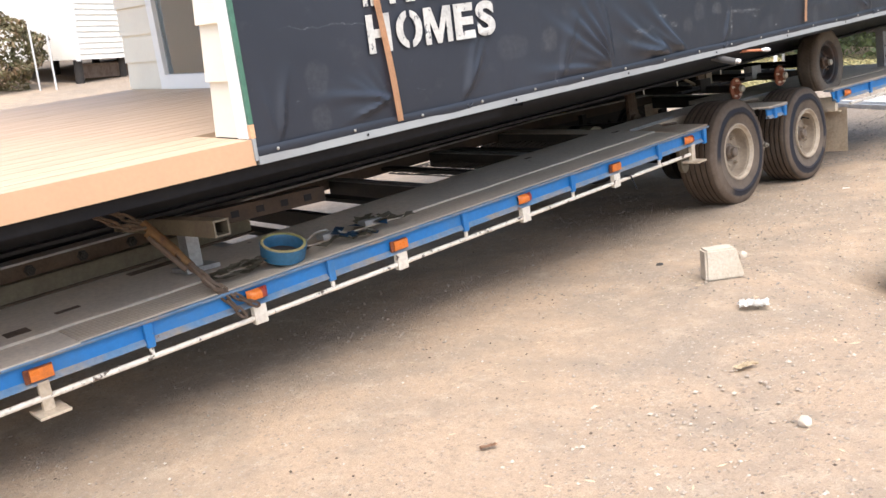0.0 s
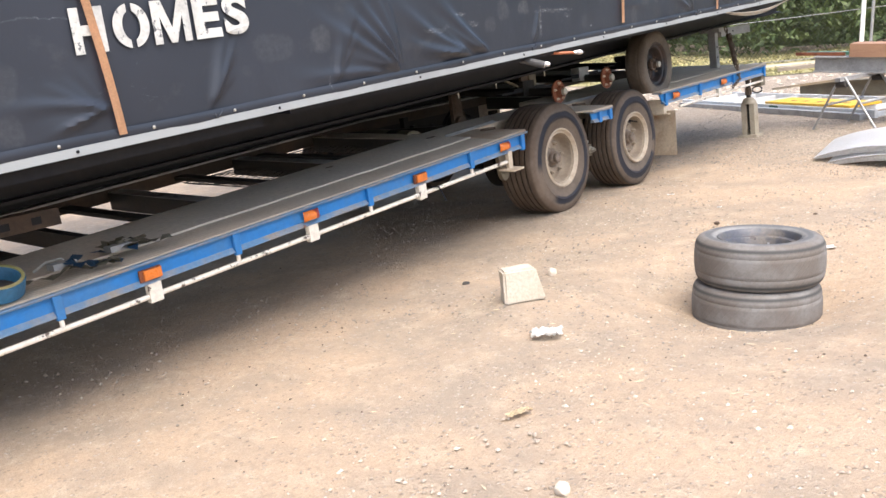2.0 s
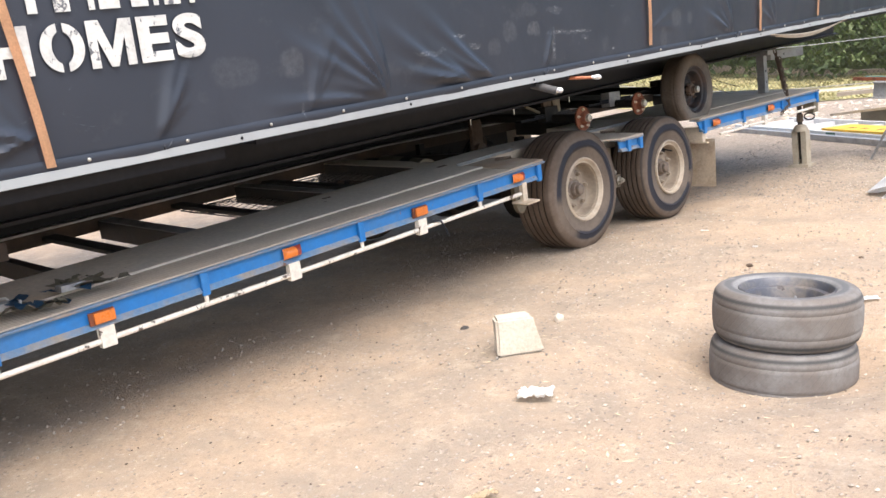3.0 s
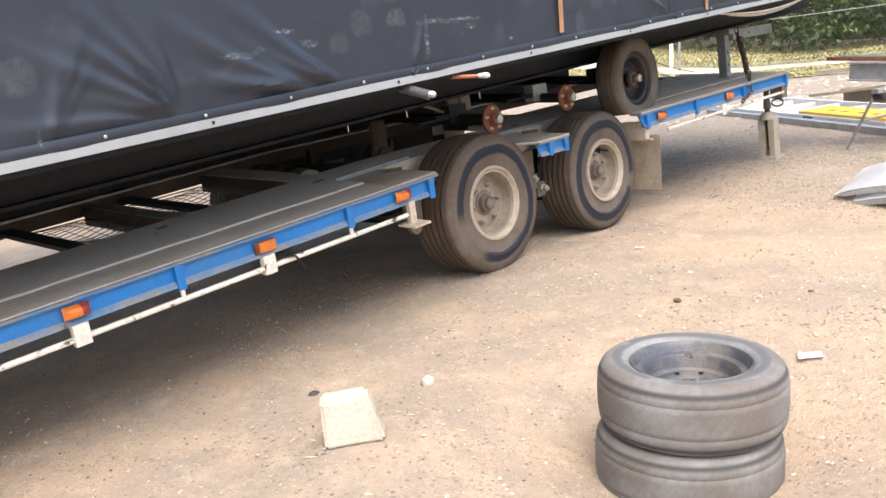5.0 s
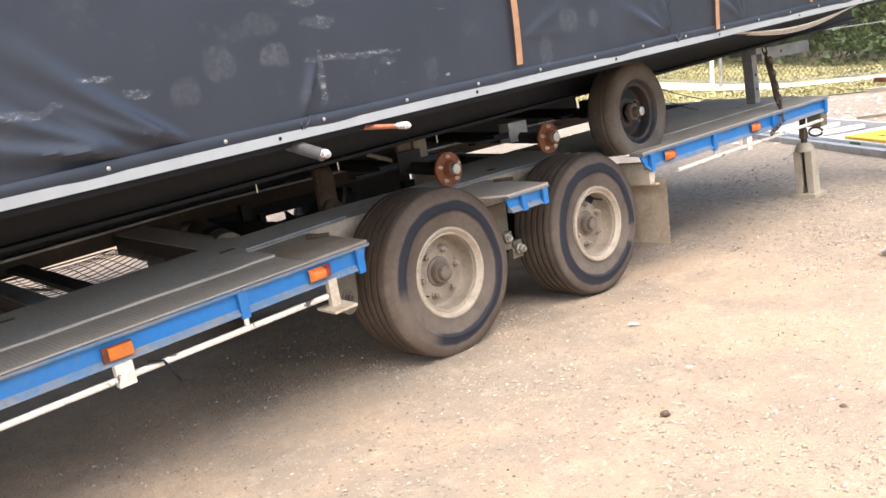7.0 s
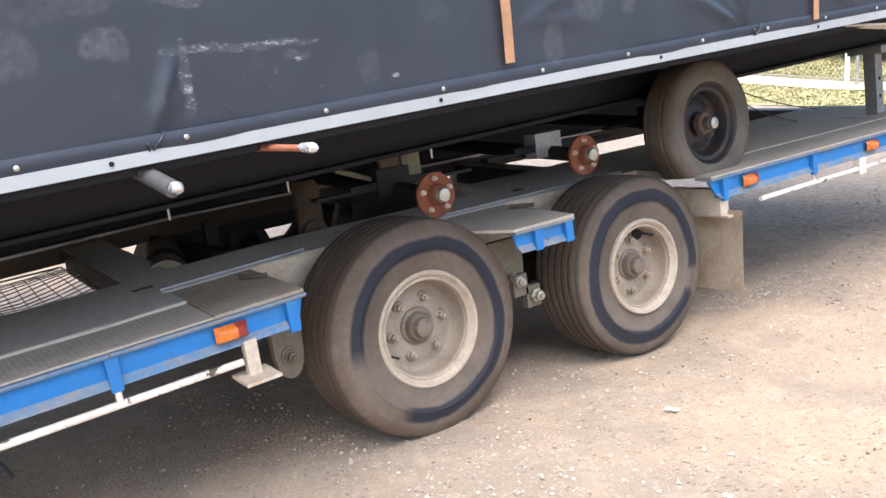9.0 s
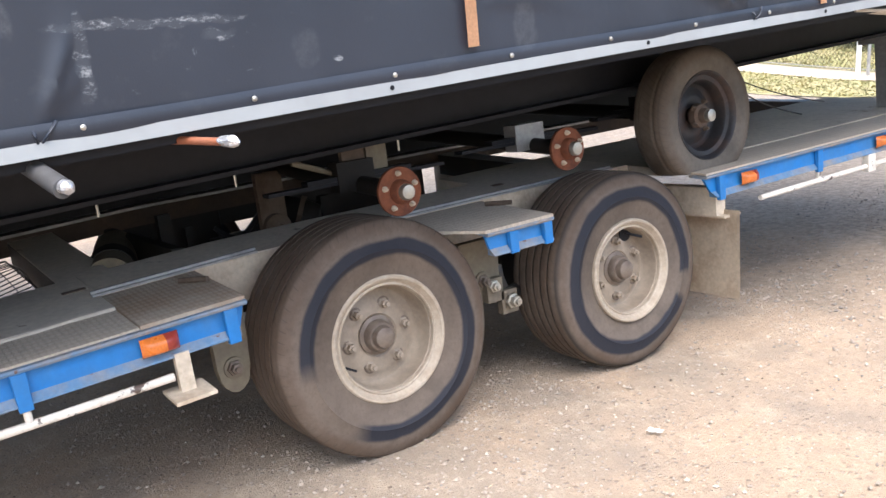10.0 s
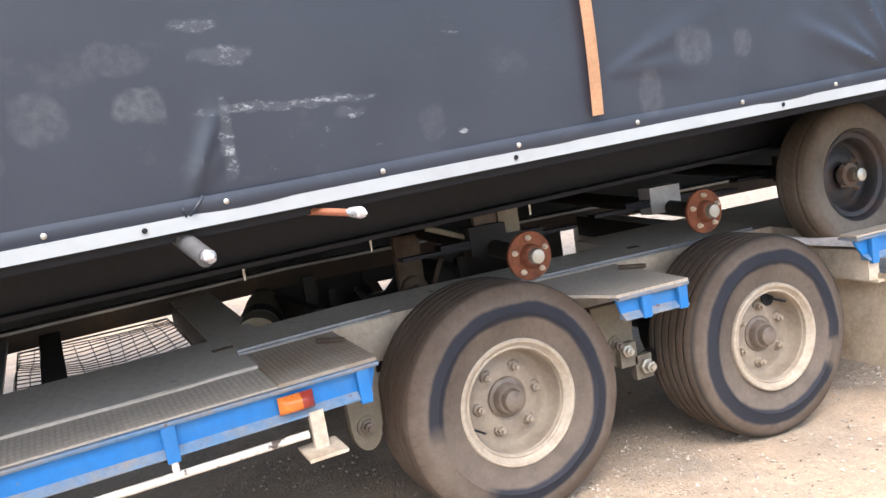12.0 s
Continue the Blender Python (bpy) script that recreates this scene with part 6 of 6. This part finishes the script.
    run((-3.45, 2.15, 0.96), (-3.34, 2.34, 0.83), 0.03, 0.014)
    run((-3.27, 2.43, 0.70), (-3.165, 2.615, 0.40), 0.0)
    run((-3.24, 2.46, 0.65), (-3.165, 2.68, 0.43), 0.02, 0.014)
    run((-3.33, 2.36, 0.80), (-3.20, 2.55, 0.52), -0.012, 0.014)
    part("lever", pipe(B(), [(-3.36, 2.35, 0.845), (-3.33, 2.385, 0.79), (-3.29, 2.42, 0.73), (-3.25, 2.455, 0.655)], 0.019, 10), M_OCHRE, c, "ochre worn binder lever", smooth=True)
    part("barrel", cyl(B(), (-3.34, 2.36, 0.81), (-3.275, 2.425, 0.705), 0.026, 0.022, 14), M_OCHRE, c, smooth=True)
    part("lever_grip", cyl(B(), (-3.31, 2.34, 0.79), (-3.22, 2.43, 0.64), 0.010, 0.012, 10), M_BROWN, c, smooth=True)
    part("hook", pipe(B(), [(-3.25, 2.455, 0.655), (-3.22, 2.50, 0.58), (-3.19, 2.52, 0.54), (-3.20, 2.55, 0.52)], 0.010, 8), M_BROWN, c, smooth=True)
    # rear chain hanging over the rail
    c2 = thing("hanging_chain", (-3.25, 9.75, 0.8), "dark rusty chain with a binder hanging beside the deck", "chain")
    for (p0, p1) in (((-3.36, 9.98, 1.12), (-3.27, 9.90, 0.84)), ((-3.27, 9.90, 0.84), (-3.17, 9.78, 0.64)), ((-3.17, 9.78, 0.64), (-3.17, 9.60, 0.58)), ((-3.30, 9.93, 1.05), (-3.20, 9.83, 0.72))):
        p0, p1 = Vector(p0), Vector(p1)
        n = int((p1 - p0).length / 0.042)
        for i in range(n):
            p = p0.lerp(p1, (i + 0.5) / n)
            q = (p1 - p0).to_track_quat("X", "Z") @ Euler(((i % 2) * 1.57, 0, 0)).to_quaternion()
            pts = [p + q @ Vector((0.02 * math.cos(t) + (0.01 if math.cos(t) > 0 else -0.01), 0.013 * math.sin(t), 0)) for t in np.linspace(0, 2 * math.pi, 12, endpoint=False)]
            part("link", pipe(B(), pts, 0.005, 5, closed=True), M_BROWN, c2, smooth=True)
    part("binder", pipe(B(), [(-3.33, 9.95, 1.05), (-3.28, 9.91, 0.90), (-3.245, 9.87, 0.78)], 0.02, 8), M_BROWN, c2, smooth=True)
    # prop post and square tube near the tail
    pz = on_deck(-3.55, 10.12).z
    p = thing("prop_post", (-3.55, 10.13, pz), "grey drilled steel prop under the house chassis", "prop")
    bm = B()
    box(bm, -3.52, -3.59, 10.10, 10.17, pz, 1.08, 0.004)
    part("post", bm, M_GREY, p)
    bm = B()
    box(bm, -3.46, -3.66, 10.06, 10.21, 1.08, 1.12, 0.004)
    part("head", bm, M_GREY, p)
    bm = B()
    box(bm, -3.50, -3.58, 10.21, 10.95, 1.03, 1.11, 0.005)
    part("tube", bm, M_GREY, p, "grey square tube")
    for z in (0.84, 0.94):
        part("hole", lathe(B(), [(0, 0.011), (0.002, 0.011), (0.0022, 0.001)], 10), M_BLACK, p, place=pose(-3.5195, 10.135, z))
    part("hole", lathe(B(), [(0, 0.011), (0.002, 0.011), (0.0022, 0.001)], 10), M_BLACK, p, place=pose(-3.4995, 10.5, 1.07))
    # cable loop under the strip at the tail
    k = thing("cable_loop", (-2.78, 9.4, 1.2), "pale cable looped under the edge of the house", "cable")
    for j in range(3):
        part("strand", pipe(B(), [HO(Vector((-2.76 - 0.01 * j, 8.55 + 1.5 * t, -0.01 - (0.045 + 0.012 * j) * math.sin(math.pi * t)))) for t in np.linspace(0, 1, 20)], 0.006, 6), M_PALEST, k, smooth=True)
    w = thing("loose_wires", (-3.5, 8.9, 0.95), "thin dark wires hanging from the chassis", "wire")
    for a0, a1, a2 in (((-3.45, 8.70, 1.03), (-3.45, 8.85, 0.90), (-3.40, 9.15, 0.82)), ((-3.45, 8.75, 1.03), (-3.42, 9.0, 0.92), (-3.38, 9.3, 0.86)), ((-3.42, 8.62, 1.03), (-3.40, 8.62, 0.9), (-3.36, 8.58, 0.80))):
        part("strand", pipe(B(), [Vector(a0).lerp(Vector(a1), t).lerp(Vector(a1).lerp(Vector(a2), t), t) for t in np.linspace(0, 1, 8)], 0.003, 5), M_DARK, w, smooth=True)
    # blue tub ring and webbing piles
    t = thing("webbing_tub", on_deck(-3.34, 2.97), "roll of blue webbing with a yellow edge on the deck", "webbing roll")
    q = Matrix.Translation(on_deck(-3.31, 2.93, 0.022)) @ pose(0, 0, 0, 0, -70, 0)
    part("roll", lathe(B(), [(0.0, 0.098), (0.06, 0.104), (0.062, 0.100), (0.062, 0.088), (0.055, 0.084), (0.01, 0.082), (0.008, 0.004)], 40), M_BLUEPL, t, place=q, smooth=True)
    part("edge", lathe(B(), [(0.060, 0.100), (0.068, 0.1), (0.068, 0.088), (0.060, 0.088)], 40, close=True), M_GRASS, t, "worn yellow edge", place=q, smooth=True)
    # shade in the hollow of the roll, drawn as a dark disc
    part("inside", lathe(B(), [(0.010, 0.0815), (0.0105, 0.06), (0.011, 0.004)], 32), M_DARK, t, "dark disc standing in for the shade inside the roll", place=q)
    g = thing("webbing_coil", on_deck(-3.36, 2.68), "flat grey coil of dirty webbing on the deck", "webbing")
    for j in range(3):
        pts = [on_deck(-3.36 + 0.02 * j + (0.075 - 0.015 * j) * math.cos(a), 2.70 + 0.03 * j + (0.11 - 0.02 * j) * math.sin(a), 0.012 + 0.014 * j) for a in np.linspace(0, 6.1, 26)]
        part("loop", ribbon(B(), pts, 0.04), M_WEB, g, smooth=True)
    r = thing("ratchet_straps", on_deck(-3.36, 3.4), "tangled dirty ratchet straps heaped on the deck", "straps")
    rnd = random.Random(11)
    for j in range(10):
        c0 = Vector((-3.34 + rnd.uniform(-0.07, 0.06), 3.34 + rnd.uniform(-0.16, 0.16), 0))
        pts, ang = [], rnd.uniform(0, 6)
        for i in range(12):
            ang += rnd.uniform(-0.7, 0.9)
            c0 = c0 + Vector((0.018 * math.cos(ang), 0.03 * math.sin(ang), 0))
            c0.x = max(-3.45, min(-3.23, c0.x))
            pts.append(on_deck(c0.x, c0.y, 0.008 + 0.022 * rnd.random() + 0.003 * j))
        part("strap", ribbon(B(), pts, 0.045), M_WEB if j % 4 else M_DKBLUE, r, smooth=True)
    for y in (3.22, 3.47):
        bm = B()
        p0 = on_deck(-3.36, y, 0.02)
        box(bm, p0.x - 0.03, p0.x + 0.03, p0.y - 0.05, p0.y + 0.05, p0.z, p0.z + 0.025, 0.005)
        part("ratchet", bm, M_GREY, r, "grey metal ratchet")
    part("hook", pipe(B(), [on_deck(-3.40, 3.12, 0.03), on_deck(-3.41, 3.18, 0.05), on_deck(-3.40, 3.24, 0.05), on_deck(-3.38, 3.26, 0.02)], 0.006, 6), M_ZINC, r, smooth=True)


build_deck_things()


# ---- litter and stones ----
def lump(name, x, y, r, m, label, cat, flat=0.7, seed=0):
    bm = B()
    bmesh.ops.create_icosphere(bm, subdivisions=2, radius=r)
    for v in bm.verts:
        v.co *= 1 + 0.45 * noise.noise(v.co / r * 1.1 + Vector((seed * 3.3, x, y)))
        v.co.z *= flat
    o = one(name, bm, m, None, label, cat, smooth=False)
    o.location = (x, y, ground_z(x, y) + r * flat * 0.55)
    return o


lump("stone", -2.49, 5.375, 0.028, M_PALEST, "pale brown stone on gravel", "stone", 0.9, 1)
lump("stone", -1.20, 3.42, 0.024, M_PALEST, "pale angular stone on gravel", "stone", 0.8, 2)
lump("stone", -1.62, 6.9, 0.012, M_BROWN, "reddish clod on gravel", "stone", 0.8, 3)
lump("stone", -2.10, 6.60, 0.018, M_BROWN, "crumbly reddish clod on gravel", "stone", 0.7, 4)
lump("stone", -1.05, 2.9, 0.016, M_PALEST, "small pale stone on gravel", "stone", 0.7, 5)
lump("stone", -2.86, 5.1, 0.02, M_DARK, "dark clod on gravel", "stone", 0.6, 6)


def scrap(x, y, sx, sy, turn, label, seed, m=M_PAPER, lift=0.02):
    bm = B()
    def f(u, v):
        p = Vector(((u - 0.5) * sx, (v - 0.5) * sy, 0))
        p *= 1 + 0.4 * noise.noise(Vector((u * 4, v * 4, seed)))
        p.z = 0.008 + lift * (0.5 + 0.5 * noise.noise(Vector((u * 7, v * 7, seed + 9))))
        return p
    sheet(bm, f, 12, 12)
    bmesh.ops.solidify(bm, geom=bm.faces[:], thickness=0.002)
    o = one("paper_scrap", bm, m, None, label, "litter")
    o.matrix_basis = pose(x, y, ground_z(x, y), 0, 0, turn)


scrap(-1.95, 4.50, 0.13, 0.09, 30, "crumpled white scrap lying on gravel", 1, lift=0.05)
scrap(-1.61, 3.80, 0.09, 0.035, 70, "dry pale leaf lying on gravel", 2, M_STRAW)
scrap(-1.352, 6.215, 0.085, 0.06, 35, "small white card lying on gravel", 3, lift=0.006)
scrap(-2.77, 7.38, 0.05, 0.03, 20, "small white paper bit on gravel", 4, lift=0.01)
scrap(-1.98, 2.78, 0.06, 0.018, 60, "brown twig flake on gravel", 5, M_TIMBER)
scrap(-2.25, 7.0, 0.03, 0.02, 10, "small pale paper bit on gravel", 6)


def scatter(name, n, area, lo, hi, m, label, seed, long=1.0, bias=None):
    r = random.Random(seed)
    verts, faces = [], []
    base = [Vector(v) for v in ((1, 0, 0), (0, 1, 0), (-1, 0, 0), (0, -1, 0), (0, 0, 1), (0, 0, -1))]
    tri = ((0, 1, 4), (1, 2, 4), (2, 3, 4), (3, 0, 4), (1, 0, 5), (2, 1, 5), (3, 2, 5), (0, 3, 5))
    for _ in range(n):
        x, y = r.uniform(area[0], area[1]), r.uniform(area[2], area[3])
        if noise.noise(Vector((x * 0.7, y * 0.7, seed))) < r.uniform(-0.5, 0.35):
            continue
        s = lo + (hi - lo) * r.random() ** 3
        q = Euler((0, 0, r.uniform(0, 6.3))).to_matrix()
        k = len(verts)
        for v in base:
            w = Vector((v.x * s * long * r.uniform(0.7, 1.2), v.y * s * r.uniform(0.6, 1.2) / (long ** 0.5), v.z * s * r.uniform(0.4, 0.8) / long))
            w = q @ w
            verts.append((x + w.x, y + w.y, ground_z(x, y) + w.z + s * 0.12 / long + 0.002))
        faces += [tuple(k + i for i in t) for t in tri]
    me = bpy.data.meshes.new(name)
    me.from_pydata(verts, [], faces)
    me.materials.append(m)
    tagged(new(name, me), label, name.replace("_", " "), kind="stuff")


scatter("gravel", 26000, (-5.5, 1.5, 1.5, 11.5), 0.0025, 0.012, M_STONE, "small grey-brown gravel scattered over the yard", 21)
scatter("pale_gravel", 5000, (-3.1, 1.5, 1.5, 13), 0.0025, 0.011, M_PALEST, "pale pebbles scattered over the yard", 22)
scatter("grey_gravel", 9000, (-3.0, 1.5, 4.5, 13), 0.003, 0.010, M_GREYST, "grey angular gravel pressed into the yard", 27)
scatter("loose_gravel", 17000, (-3.6, 0.3, 6.4, 11.5), 0.003, 0.013, M_STONE, "loose coarse gravel beside the wheels", 31)
scatter("crushed_stone", 6000, (-3.4, 0.3, 6.4, 12), 0.003, 0.010, M_PALEST, "pale crushed stone beside the wheels", 32)
scatter("back_gravel", 9000, (-4.5, 2.5, 8.5, 13.5), 0.004, 0.016, M_GREYST, "coarse grey gravel at the back of the yard", 33)
scatter("dark_clods", 3500, (-4.5, 1.5, 1.5, 10), 0.0018, 0.008, M_BROWN, "dark crumbs of soil on the gravel", 23)
scatter("straw", 1500, (-3.2, 1.0, 2.5, 9), 0.003, 0.007, M_STRAW, "bits of dry straw on the gravel", 24, 3.5)
scatter("rubble", 2500, (-9, 2, 13, 18), 0.015, 0.06, M_PALEST, "pale rubble stones beyond the stacked beams", 25)
scatter("wood_chips", 420, (-2.6, 0.2, 2.6, 6.6), 0.004, 0.011, M_STRAW, "pale splinters and dry chips on the dust", 41, 2.6)
scatter("pebbles", 1500, (-1.9, 1.0, 2.6, 6.2), 0.004, 0.013, M_PALEST, "loose pale pebbles in the dust", 42)
